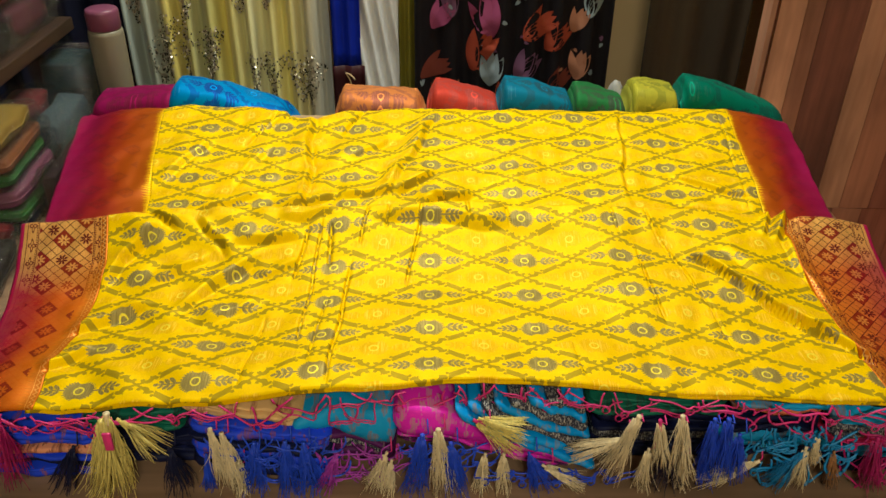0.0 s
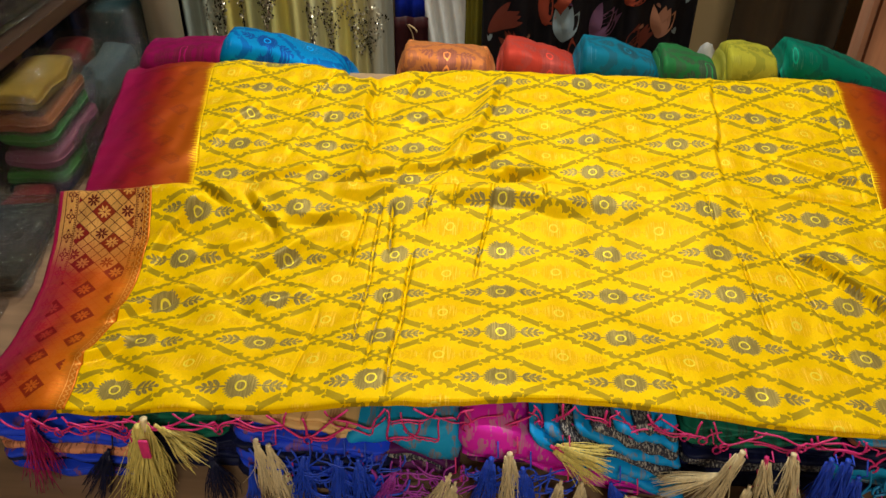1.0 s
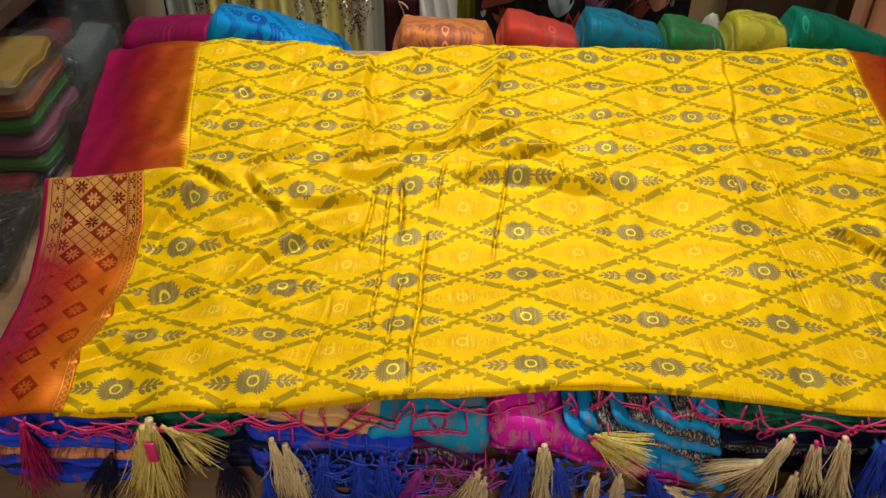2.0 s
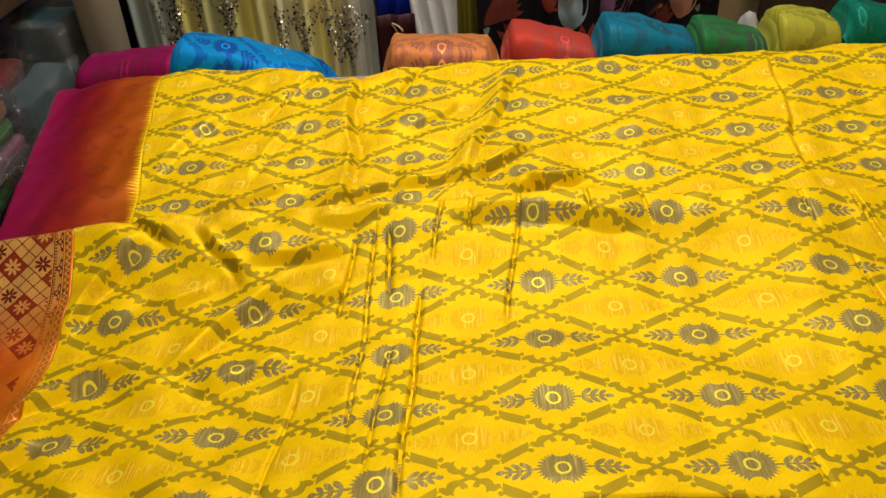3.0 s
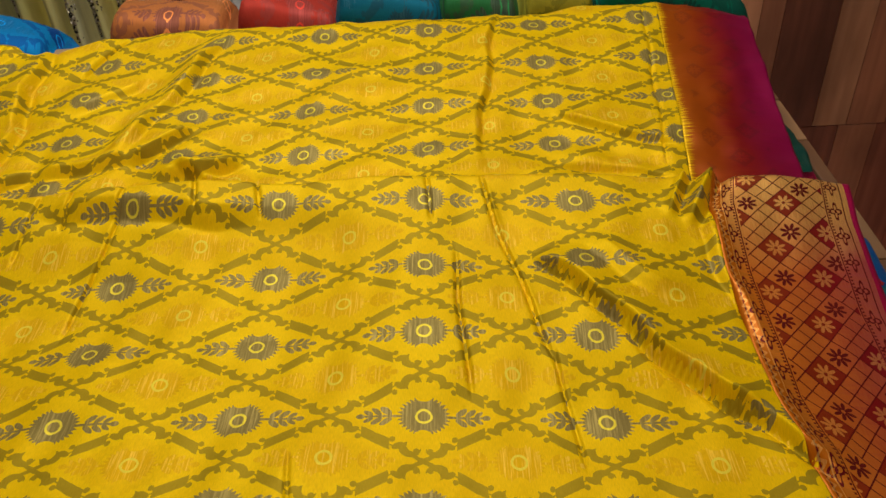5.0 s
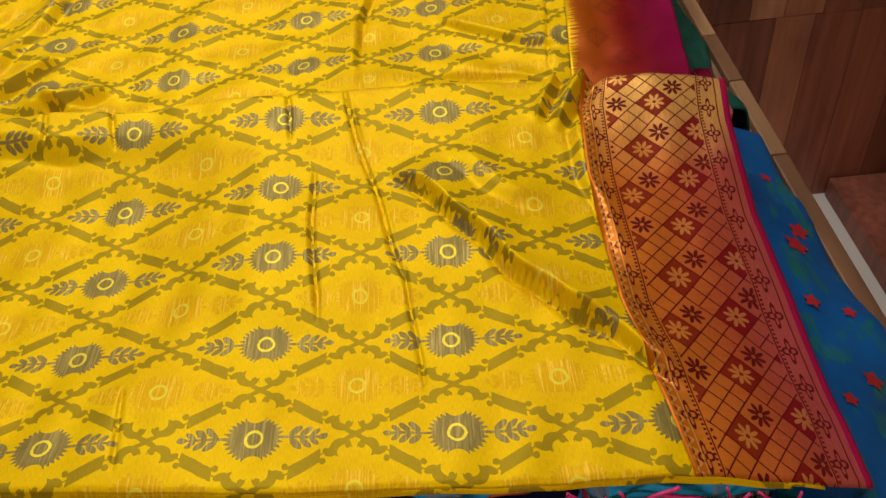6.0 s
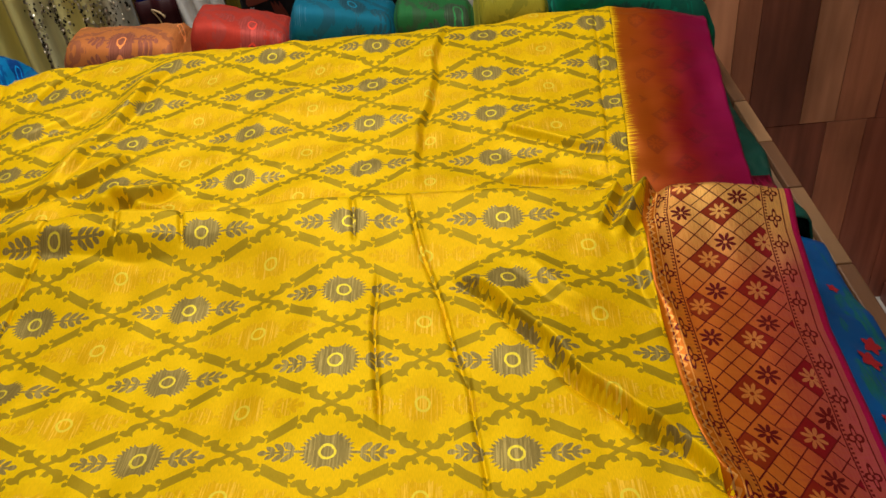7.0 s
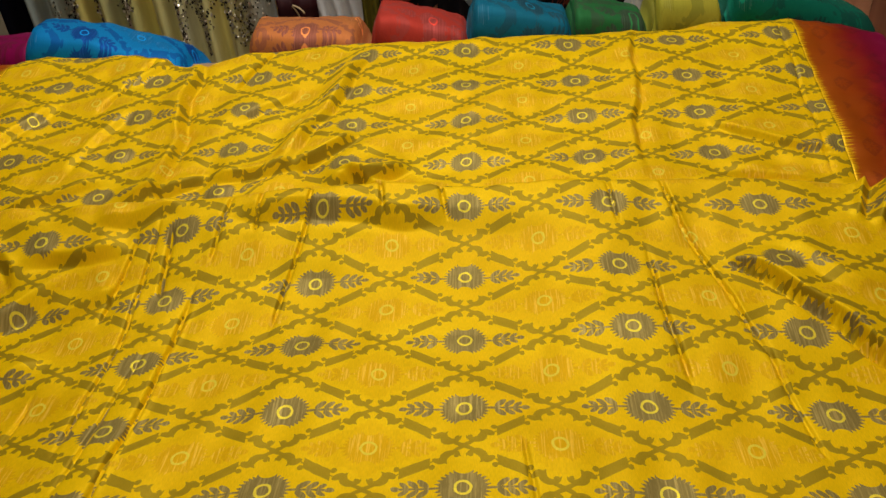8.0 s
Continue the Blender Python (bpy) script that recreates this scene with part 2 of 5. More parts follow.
def plain_cloth(name, colour, rough=0.5, spots=None, amount=0.5, scale=30):
    M = Mat(name, rough, 0, 0.2, 0.0)
    o = M.coord("Object")
    n1 = M.noise(o, 9.0)
    base = M.mix(M.ramp(n1, (0.3, (0, 0, 0)), (0.7, (1, 1, 1))), colour, [c * 0.7 for c in colour])
    if spots:
        sp = M.noise(M.coord("Object", (scale * 1.5, scale * 0.6, scale * 0.7)), 1.0, 2.5)
        streak = M.noise(M.coord("Object", (700, 60, 60)), 1.0, 1.0)
        Ex.tree = M.t
        base = M.mix((Ex(M.ramp(sp, (amount, (0, 0, 0)), (amount + 0.035, (0.8, 0.8, 0.8)))) * Ex(M.ramp(streak, (0.35, (0.25, 0.25, 0.25)), (0.6, (1, 1, 1))))).s, base, spots)
    M.colour(base)
    M.bump(M.noise(M.coord("Object", (900, 900, 900)), 1.0, 1.0), 0.3, 0.0006)
    return M.m


def wood_mat(name, a, b, along=2, rough=0.45, grain=60.0):
    M = Mat(name, rough)
    sc = [grain] * 3
    sc[along] = grain * 0.05
    n = M.noise(M.coord("Object", sc), 1.0, 5.0)
    rnd = M.t.nodes.new("ShaderNodeObjectInfo").outputs["Random"]
    c = M.mix(M.ramp(n, (0.3, (0, 0, 0)), (0.72, (1, 1, 1))), a, b)
    st = M.noise(M.coord("Object", [3.0 if k == along else 11.0 for k in range(3)]), 1.0, 4.0)
    c = M.mix(M.ramp(st, (0.42, (0, 0, 0)), (0.68, (0.75, 0.75, 0.75))), c, [v * 0.42 for v in b])
    hsv = M.node("ShaderNodeHueSaturation")
    Ex.tree = M.t
    M.link((Ex(rnd) * 0.5 + 0.75).s, hsv.inputs["Value"])
    M.link(c, hsv.inputs["Color"])
    M.colour(hsv.outputs[0])
    M.bump(n, 0.15, 0.001)
    return M.m


def paint_mat(name, colour, rough=0.6):
    M = Mat(name, rough)
    n = M.noise(M.coord("Object"), 3.0, 5.0)
    M.colour(M.mix(M.ramp(n, (0.35, (0, 0, 0)), (0.75, (1, 1, 1))), colour, [c * 0.85 for c in colour]))
    M.bump(M.noise(M.coord("Object"), 220.0), 0.1, 0.001)
    return M.m


TABLE_WOOD = wood_mat("worn_table_wood", (0.25, 0.155, 0.092), (0.16, 0.097, 0.056), 0)
WALL_PAINT = paint_mat("cream_wall_paint", (0.56, 0.41, 0.21))
CEIL_PAINT = paint_mat("white_ceiling_paint", (0.8, 0.79, 0.76))
FLOOR_TILE = paint_mat("pale_floor_tile", (0.62, 0.6, 0.56), 0.25)


# ---- mesh helpers ----
def part(name, bm, material, parent=None, label=""):
    me = bpy.data.meshes.new(name)
    if isinstance(bm, bmesh.types.BMesh):
        bm.normal_update()
        bm.to_mesh(me)
        bm.free()
    else:
        verts, faces = bm
        me.from_pydata(verts, [], faces)
    me.materials.append(material)
    me.polygons.foreach_set("use_smooth", [True] * len(me.polygons))
    ob = new(name, me)
    if parent:
        ob.parent = parent
    if label:
        ob["label"] = label
    return ob


def thing(name, label, category, at=(0, 0, 0), group="", kind=""):
    e = new(name)
    e.location = at
    e.empty_display_size = 0.05
    return tagged(e, label, category, group, kind)


def box(x0, x1, y0, y1, z0, z1, bevel=0.0):
    bm = bmesh.new()
    bmesh.ops.create_cube(bm, size=1)
    for v in bm.verts:
        v.co = ((x0 + x1) / 2 + v.co.x * (x1 - x0), (y0 + y1) / 2 + v.co.y * (y1 - y0), (z0 + z1) / 2 + v.co.z * (z1 - z0))
    if bevel:
        bmesh.ops.bevel(bm, geom=bm.edges[:], offset=bevel, segments=2, affect="EDGES", profile=0.6)
    return bm


def flat(ob):
    ob.data.polygons.foreach_set("use_smooth", [False] * len(ob.data.polygons))
    return ob


def sheet(name, X, Y, Z, U, V, material, parent, thick=0.0008, label=""):
    """A cloth sheet from arrays of shape (rows, columns), with a UV map."""
    r, c = X.shape
    verts = np.stack([X, Y, Z], -1).reshape(-1, 3)
    i = np.arange(r * c).reshape(r, c)
    faces = np.stack([i[:-1, :-1], i[:-1, 1:], i[1:, 1:], i[1:, :-1]], -1).reshape(-1, 4)
    ob = part(name, (verts.tolist(), faces.tolist()), material, parent, label)
    uv = ob.data.uv_layers.new(name="weave")
    flatuv = np.stack([U.reshape(-1)[faces.reshape(-1)], V.reshape(-1)[faces.reshape(-1)]], -1)
    uv.data.foreach_set("uv", flatuv.reshape(-1))
    if thick:
        mod = ob.modifiers.new("thickness", "SOLIDIFY")
        mod.thickness, mod.offset = thick, -1
    return ob


def ripple(X, Y, seed, scale, n=7, stretch=1.0):
    """Smooth wandering waves, about -1 to 1."""
    rng = np.random.default_rng(seed)
    out = np.zeros_like(X)
    for _ in range(n):
        a, f, p = rng.uniform(0, np.pi), rng.uniform(0.6, 1.6) / scale, rng.uniform(0, 6.28)
        out += np.sin((X * np.cos(a) * stretch + Y * np.sin(a)) * f * 6.28 + p)
    return out / np.sqrt(n * 0.5) * 0.6


def crease(X, Y, x0, y0, x1, y1, height, width, lop=0.0):
    """A pinched ridge (or valley, height below 0) from one point to another, fading at both ends; lop leans it to one side."""
    dx, dy = x1 - x0, y1 - y0
    L = math.hypot(dx, dy)
    s = ((X - x0) * dx + (Y - y0) * dy) / L
    d = ((X - x0) * dy - (Y - y0) * dx) / L + 0.0012 * np.sin(s * 48 + x0 * 30) + lop * s * (L - s)
    fade = np.clip(s / (0.25 * L) + 0.3, 0, 1) * np.clip((L - s) / (0.25 * L) + 0.3, 0, 1) * (s > -0.1 * L) * (s < 1.1 * L)
    fade = fade * fade * (3 - 2 * fade)
    if height < 0:
        return 1.5 * height * fade * np.exp(-np.abs(d / width) ** 1.4)
    return height * fade * (np.exp(-np.abs(d / width) ** 1.4) - 0.75 * np.exp(-np.abs((d - 1.5 * width) / width) ** 1.4))


def step_fold(X, Y, x0, y0, x1, y1, height, width, tail):
    """Cloth lapped into a step: a steep face on the right-hand side of the line from one point to the other, easing off behind it; both ends fade."""
    dx, dy = x1 - x0, y1 - y0
    L = math.hypot(dx, dy)
    s = ((X - x0) * dx + (Y - y0) * dy) / L
    d = ((Y - y0) * dx - (X - x0) * dy) / L + 0.0032 * np.sin(s * 42 + x0 * 50) + 0.0011 * np.sin(s * 105 + y0 * 40)
    fade = np.clip(s / (0.3 * L) + 0.2, 0, 1) * np.clip((L - s) / (0.3 * L) + 0.2, 0, 1)
    fade = fade * fade * (3 - 2 * fade)
    r = np.clip(d / width + 0.5, 0, 1)
    foot = 0.30 * np.exp(-np.abs((d + 0.55 * width) / (0.38 * width)) ** 1.5)
    return height * fade * (r * r * (3 - 2 * r) * np.exp(-np.clip(d - 0.5 * width, 0, None) / tail) - foot)


def lerp_at(y, *pts):
    return np.interp(y, [p[0] for p in pts], [p[1] for p in pts])


# ---- setting ----
flat(tagged(part("floor", box(-2.6, 2.6, -2.2, 2.3, -0.1, 0.0), FLOOR_TILE), "pale polished tile shop floor", "floor", kind="structure"))
flat(tagged(part("ceiling", box(-2.6, 2.6, -2.2, 2.3, 2.6, 2.7), CEIL_PAINT), "plain white shop ceiling", "ceiling", kind="structure"))
flat(tagged(part("wall_north", box(-2.6, 2.6, 2.1, 2.3, 0.0, 2.6), WALL_PAINT), "cream painted wall behind the display", "wall", kind="structure"))
flat(tagged(part("wall_south", box(-2.6, 2.6, -2.2, -2.0, 0.0, 2.6), WALL_PAINT), "cream painted wall", "wall", kind="structure"))
flat(tagged(part("wall_west", box(-2.6, -2.4, -2.0, 2.1, 0.0, 2.6), WALL_PAINT), "cream painted wall", "wall", kind="structure"))
flat(tagged(part("wall_east", box(2.4, 2.6, -2.0, 2.1, 0.0, 2.6), WALL_PAINT), "cream painted wall", "wall", kind="structure"))

# ---- table ----
TOP = 0.752
table = thing("display_table", "worn brown wooden display table covered with folded sarees", "table")
flat(part("tabletop", box(-1.12, 0.680, 0.30, 1.74, TOP - 0.03, TOP, 0.003), TABLE_WOOD, table))
for lx in (-1.06, 0.63):
    for ly in (0.36, 1.68):
        flat(part("leg", box(lx - 0.03, lx + 0.03, ly - 0.03, ly + 0.03, 0.0, TOP - 0.03, 0.003), TABLE_WOOD, table))

# ---- yellow saree ----
saree = thing("yellow_saree", "bright yellow brocade silk saree folded over a pile of sarees", "saree", (0, 1.05, 0.85))
saree.location = (0, 0, 0)


def front_edge(x): return 0.696 + 0.0365 / (1 + ((x - 0.06) / 0.235) ** 2) + 0.0008 * np.sin(x * 31)
def fold_edge(x): return 1.081 - 0.075 * np.clip(np.abs(x + 0.02) - 0.28, 0, 1) ** 1.1 - 0.006 * (x < 0) * np.clip(-x, 0, 0.3) / 0.3


def near_z(X, Y):
    z = lerp_at(Y, (0.68, 0.868), (0.75, 0.870), (0.83, 0.869), (0.90, 0.878), (0.98, 0.886), (1.045, 0.898), (1.07, 0.905), (1.085, 0.902))
    # the middle and the left sag between the front of the pile and the fold
    sag = np.clip((0.24 - X) / 0.12, 0, 1)
    sag = sag * sag * (3 - 2 * sag)
    z = z + sag * lerp_at(Y, (0.68, 0.002), (0.75, 0.006), (0.79, 0.003), (0.83, -0.001), (0.87, -0.008), (0.91, -0.014), (0.95, -0.014), (0.98, -0.012), (1.02, -0.006), (1.045, 0.0))
    z = z - 0.018 * np.clip((-X - 0.12) / 0.35, 0, 1) * np.clip((1.08 - Y) / 0.15, 0, 1)
    z = z + 0.0024 * ripple(X, Y, 3, 0.15) + 0.0009 * ripple(X, Y * 0.6, 5, 0.045)
    # left wrinkles
    left = np.exp(-((X + 0.36) / 0.12) ** 2)
    z = z + left * 0.0026 * ripple(X * 0.7 + Y * 0.9, Y * 0.4 - X * 0.4, 9, 0.075)
    z = z + 0.0014 * np.exp(-((X + 0.33) / 0.10) ** 2 - ((Y - 0.97) / 0.13) ** 2) * np.sin((X * 0.75 - Y * 0.66) * 120 + 2 * np.sin(Y * 21))
    for c in NEAR_CREASES:
        z = z + crease(X, Y, *c)
    for c in NEAR_STEPS:
        z = z + step_fold(X, Y, *c)
    # borders hang down a little
    z = z - 0.032 * np.clip((np.abs(X) - 0.47) / 0.13, 0, 1) ** 1.3 * np.clip((1.1 - Y) / 0.3, 0.25, 1)
    return z


# thin pinched lines: from, to, height (below 0: a groove), width
NEAR_CREASES = [
    (0.284, 1.070, 0.330, 0.865, -0.0040, 0.0013), (0.289, 1.060, 0.327, 0.88, 0.0020, 0.0018), (0.260, 0.985, 0.268, 0.845, -0.0034, 0.0016), (0.330, 0.88, 0.338, 0.78, -0.0022, 0.0012),
    (-0.171, 1.045, -0.174, 0.80, -0.0034, 0.0013), (-0.158, 1.035, -0.152, 0.965, -0.0048, 0.0019), (-0.125, 0.965, -0.132, 0.73, -0.0046, 0.0014), (-0.120, 0.95, -0.127, 0.76, 0.0018, 0.0020),
    (-0.029, 1.078, -0.050, 0.925, -0.0040, 0.0013), (-0.189, 1.03, -0.197, 0.94, -0.0042, 0.0016), (-0.105, 1.07, -0.115, 1.00, -0.0032, 0.0014), (-0.148, 0.90, -0.158, 0.76, -0.0026, 0.0014),
    (0.455, 1.00, 0.49, 1.075, 0.0130, 0.0064), (0.44, 1.01, 0.465, 1.07, 0.0085, 0.0046), (-0.075, 1.075, -0.080, 1.03, -0.0032, 0.0014),
    (0.03, 1.08, 0.036, 1.04, -0.0032, 0.0014), (0.085, 1.08, 0.095, 1.035, -0.0030, 0.0014), (0.235, 1.08, 0.242, 1.02, -0.0030, 0.0014), (0.15, 0.80, 0.155, 0.74, -0.0015, 0.0014), (-0.22, 0.86, -0.228, 0.73, -0.0022, 0.0016),
]
# lapped steps: from, to, height, width of the steep face, length of the slope behind it
NEAR_STEPS = [
    (0.322, 0.972, 0.4, 0.882, 0.0121, 0.0072, 0.03), (0.385, 0.897, 0.452, 0.806, 0.01371, 0.0072, 0.028), (0.435, 0.832, 0.492, 0.762, 0.009677, 0.0072, 0.025), (0.365, 0.985, 0.425, 0.915, 0.00527, 0.016, 0.03),
    (0.462, 1.045, 0.474, 0.86, 0.00496, 0.0096, 0.02),
    (-0.345, 0.865, -0.245, 0.995, 0.009548, 0.01496, 0.026), (-0.462, 0.842, -0.368, 0.897, 0.009982, 0.01144, 0.022), (-0.447, 0.935, -0.398, 1.045, 0.009548, 0.0132, 0.022), (-0.285, 1, -0.195, 1.018, 0.007378, 0.00968, 0.02),
    (-0.345, 1.052, -0.29, 0.98, 0.006944, 0.00968, 0.02), (-0.46, 0.765, -0.405, 0.803, 0.008246, 0.01056, 0.02), (-0.385, 0.935, -0.315, 0.985, 0.00651, 0.01056, 0.022), (-0.3, 0.845, -0.225, 0.9, 0.004774, 0.01408, 0.022), (-0.42, 1.06, -0.365, 1.03, 0.00651, 0.0088, 0.018),
    (-0.105, 1.052, 0.095, 1.036, 0.00744, 0.01664, 0.04), (-0.23, 1.045, -0.15, 1.055, 0.006076, 0.01232, 0.02), (-0.245, 0.945, -0.19, 0.975, 0.005208, 0.01056, 0.02),
]
UP_CREASES = [
    (-0.29, 1.42, -0.33, 1.30, -0.0050, 0.0030), (-0.14, 1.44, -0.17, 1.34, -0.0050, 0.0030), (0.502, 1.455, 0.468, 1.13, -0.0024, 0.0013), (0.12, 1.125, 0.30, 1.115, 0.0050, 0.0040),
    (0.06, 1.13, 0.20, 1.115, -0.0040, 0.0030), (-0.02, 1.165, 0.05, 1.128, 0.0060, 0.0050), (0.36, 1.14, 0.47, 1.11, -0.0050, 0.0030),
]
UP_STEPS = [
    (0.284, 1.15, 0.321, 1.46, 0.006324, 0.008, 0.016), (-0.205, 1.1, -0.232, 1.43, 0.009672, 0.0128, 0.022), (-0.085, 1.17, -0.008, 1.42, 0.008928, 0.0128, 0.024),
    (-0.075, 1.172, -0.005, 1.222, 0.01116, 0.0112, 0.02), (-0.035, 1.14, 0.05, 1.17, 0.0119, 0.0112, 0.022), (-0.16, 1.15, -0.07, 1.182, 0.0093, 0.0112, 0.022), (0.365, 1.222, 0.485, 1.155, 0.007068, 0.0072, 0.018),
    (-0.25, 1.125, -0.155, 1.165, 0.008184, 0.0112, 0.02), (-0.375, 1.125, -0.275, 1.16, 0.00744, 0.0104, 0.02), (-0.44, 1.2, -0.39, 1.32, 0.006324, 0.012, 0.024), (-0.33, 1.18, -0.29, 1.3, 0.004836, 0.0112, 0.022), (-0.15, 1.26, -0.09, 1.33, 0.005208, 0.0112, 0.022), (-0.3, 1.34, -0.27, 1.43, 0.00558, 0.0104, 0.022),
]


def up_z(X, Y):
    z = lerp_at(Y, (0.95, 0.856), (1.10, 0.862), (1.17, 0.868), (1.25, 0.879), (1.32, 0.889), (1.43, 0.897), (1.46, 0.893), (1.48, 0.880))
    z = z + 0.0026 * ripple(X, Y, 13, 0.13) + 0.0010 * ripple(X, Y * 0.7, 15, 0.045)
    z = z + 0.0016 * np.exp(-((X + 0.11) / 0.15) ** 2 - ((Y - 1.20) / 0.12) ** 2) * np.sin((X * 0.8 - Y * 0.6) * 105 + 2.5 * np.sin(Y * 17 + X * 9))
    z = z + 0.0022 * np.exp(-((X - 0.42) / 0.08) ** 2 - ((Y - 1.13) / 0.06) ** 2) * np.sin((X * 0.5 + Y * 0.86) * 150)
    for c in UP_CREASES:
        z = z + crease(X, Y, *c)
    for c in UP_STEPS:
        z = z + step_fold(X, Y, *c)
    z = z - 0.02 * np.clip((np.abs(X) - 0.5) / 0.13, 0, 1) ** 1.5
    return z


def in_r(y): return lerp_at(y, (0.70, 0.484), (0.77, 0.477), (0.83, 0.468), (0.95, 0.469), (1.02, 0.474), (1.09, 0.494))
def in_l(y): return lerp_at(y, (0.70, -0.439), (0.77, -0.449), (0.86, -0.446), (0.97, -0.452), (1.086, -0.478))
def out_r(y): return lerp_at(y, (0.70, 0.585), (0.75, 0.588), (0.83, 0.588), (0.91, 0.586), (1.0, 0.592), (1.05, 0.60))
def out_l(y): return lerp_at(y, (0.70, -0.556), (0.87, -0.562), (0.91, -0.568), (0.98, -0.58), (1.05, -0.592))


def near_grid(xa, xb, cols, rows=130, lower=0.0):
    """Grid between two side lines; rows run from the front edge to the fold and round its lip."""
    s = np.linspace(0, 1, cols)[None, :]
    t = np.linspace(0, 1, rows)[:, None]
    yy = 0.71 + 0.365 * t + 0 * s
    X = xa(yy) * (1 - s) + xb(yy) * s
    yf, yk = front_edge(X), fold_edge(X)
    Y = yf + (yk - yf) * t
    X = xa(Y) * (1 - s) + xb(Y) * s
    Z = near_z(X, Y) - lower
    lip = np.clip((t - 0.955) / 0.045, 0, 1)
    Z = Z - 0.030 * (1 - np.sqrt(np.clip(1 - lip ** 2, 0, 1)))
    frontlip = np.clip((0.004 - (Y - yf)) / 0.004, 0, 1)
    Z = Z - 0.002 * frontlip ** 2
    return X, Y, Z, s


X, Y, Z, s = near_grid(in_l, in_r, 760, 280)
# the cloth beyond the slanting crease is dragged towards the front
def bow(x): return lerp_at(x, (-0.46, 0.40), (-0.40, 0.40), (-0.27, 0.35), (-0.20, 0.29), (-0.145, 0.21), (-0.09, 0.09), (-0.03, 0.01), (0.12, 0.0), (0.236, 0.06), (0.30, 0.13), (0.36, 0.22), (0.48, 0.30))
drag = np.clip((X - 0.25) / 0.11, 0, 1)
drag = drag * drag * (3 - 2 * drag) * np.clip((0.97 - Y) / 0.17, 0, 1)
sheet("front_panel", X, Y, Z, (X + 0.007 * drag - 0.109) / 0.1275, (Y - 1.047) / 0.0718 + bow(X), YELLOW, saree, label="yellow brocade panel with grey medallions")
X, Y, Z, s = near_grid(in_r, out_r, 44)
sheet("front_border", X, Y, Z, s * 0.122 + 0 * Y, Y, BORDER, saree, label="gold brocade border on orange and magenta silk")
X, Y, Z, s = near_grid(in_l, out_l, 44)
sheet("front_border", X[:, ::-1], Y[:, ::-1], Z[:, ::-1], (s * 0.122 + 0 * Y)[:, ::-1], Y[:, ::-1], BORDER_LOW_SHEEN, saree, label="gold brocade border on orange and magenta silk")
# the folded layers whose edges show under the front
for k in (1, 2, 3):
    X, Y, Z, s = near_grid(lambda y: in_l(y) * 1.02, lambda y: in_r(y) * (1.17 - 0.02 * k), 240, 110, 0.0009 * k + 0.0008)
    Y = Y - 0.0005 * k + 0.0009 * np.sin(X * (14 + 5 * k) + k) * (X > -0.1)
    sheet("under_layer", X, Y, Z, (X - 0.109) / 0.1275, (Y - 1.047) / 0.0718, YELLOW, saree)


def u_in_r(y): return lerp_at(y, (0.98, 0.470), (1.08, 0.482), (1.26, 0.500), (1.47, 0.521))
def u_in_l(y): return lerp_at(y, (0.98, -0.42), (1.08, -0.435), (1.27, -0.472), (1.46, -0.505))
def u_out_r(y): return lerp_at(y, (0.98, 0.58), (1.04, 0.588), (1.14, 0.598), (1.27, 0.610), (1.38, 0.625), (1.48, 0.64))
def u_out_l(y): return lerp_at(y, (0.98, -0.575), (1.096, -0.592), (1.345, -0.64), (1.5, -0.665))
def back_edge(x): return 1.462 + 0.03 * np.clip(np.abs(x - 0.05) - 0.3, 0, 1) / 0.2 - 0.05 * np.exp(-((x + 0.245) / 0.075) ** 2)


def up_grid(xa, xb, cols, rows=150):
    s = np.linspace(0, 1, cols)[None, :]
    t = np.linspace(0, 1, rows)[:, None]
    yy = 1.0 + 0.47 * t + 0 * s
    X = xa(yy) * (1 - s) + xb(yy) * s
    yb = back_edge(X)
    Y = 1.0 + (yb - 1.0) * t
    X = xa(Y) * (1 - s) + xb(Y) * s
    Z = up_z(X, Y)
    lip = np.clip((t - 0.965) / 0.035, 0, 1)
    return X, Y, Z - 0.03 * (1 - np.sqrt(np.clip(1 - lip ** 2, 0, 1))), s


X, Y, Z, s = up_grid(u_in_l, u_in_r, 560, 230)
# the cloth left of the slanting lap lies half a repeat further forward
lap = np.clip((-0.075 + 0.31 * (Y - 1.2) - X) / 0.035, 0, 1)
V = (Y - 1.319) / 0.072 - 0.33 * np.clip((Y - 1.33) / 0.1, 0, 1) + 0.5 * lap * lap * (3 - 2 * lap)
sheet("back_panel", X, Y, Z, (X - 0.109) / 0.1275, V, YELLOW, saree, label="yellow brocade panel lying behind the fold")
X, Y, Z, s = up_grid(u_in_r, u_out_r, 44)
sheet("back_border", X, Y, Z, s * 0.125 + 0 * Y, Y, BORDER_REVERSE, saree, label="orange to magenta reverse of the border")
X, Y, Z, s = up_grid(u_in_l, u_out_l, 44)
sheet("back_border", X[:, ::-1], Y[:, ::-1], Z[:, ::-1], (s * 0.125 + 0 * Y)[:, ::-1], Y[:, ::-1], BORDER_REVERSE, saree, label="orange to magenta reverse of the border")

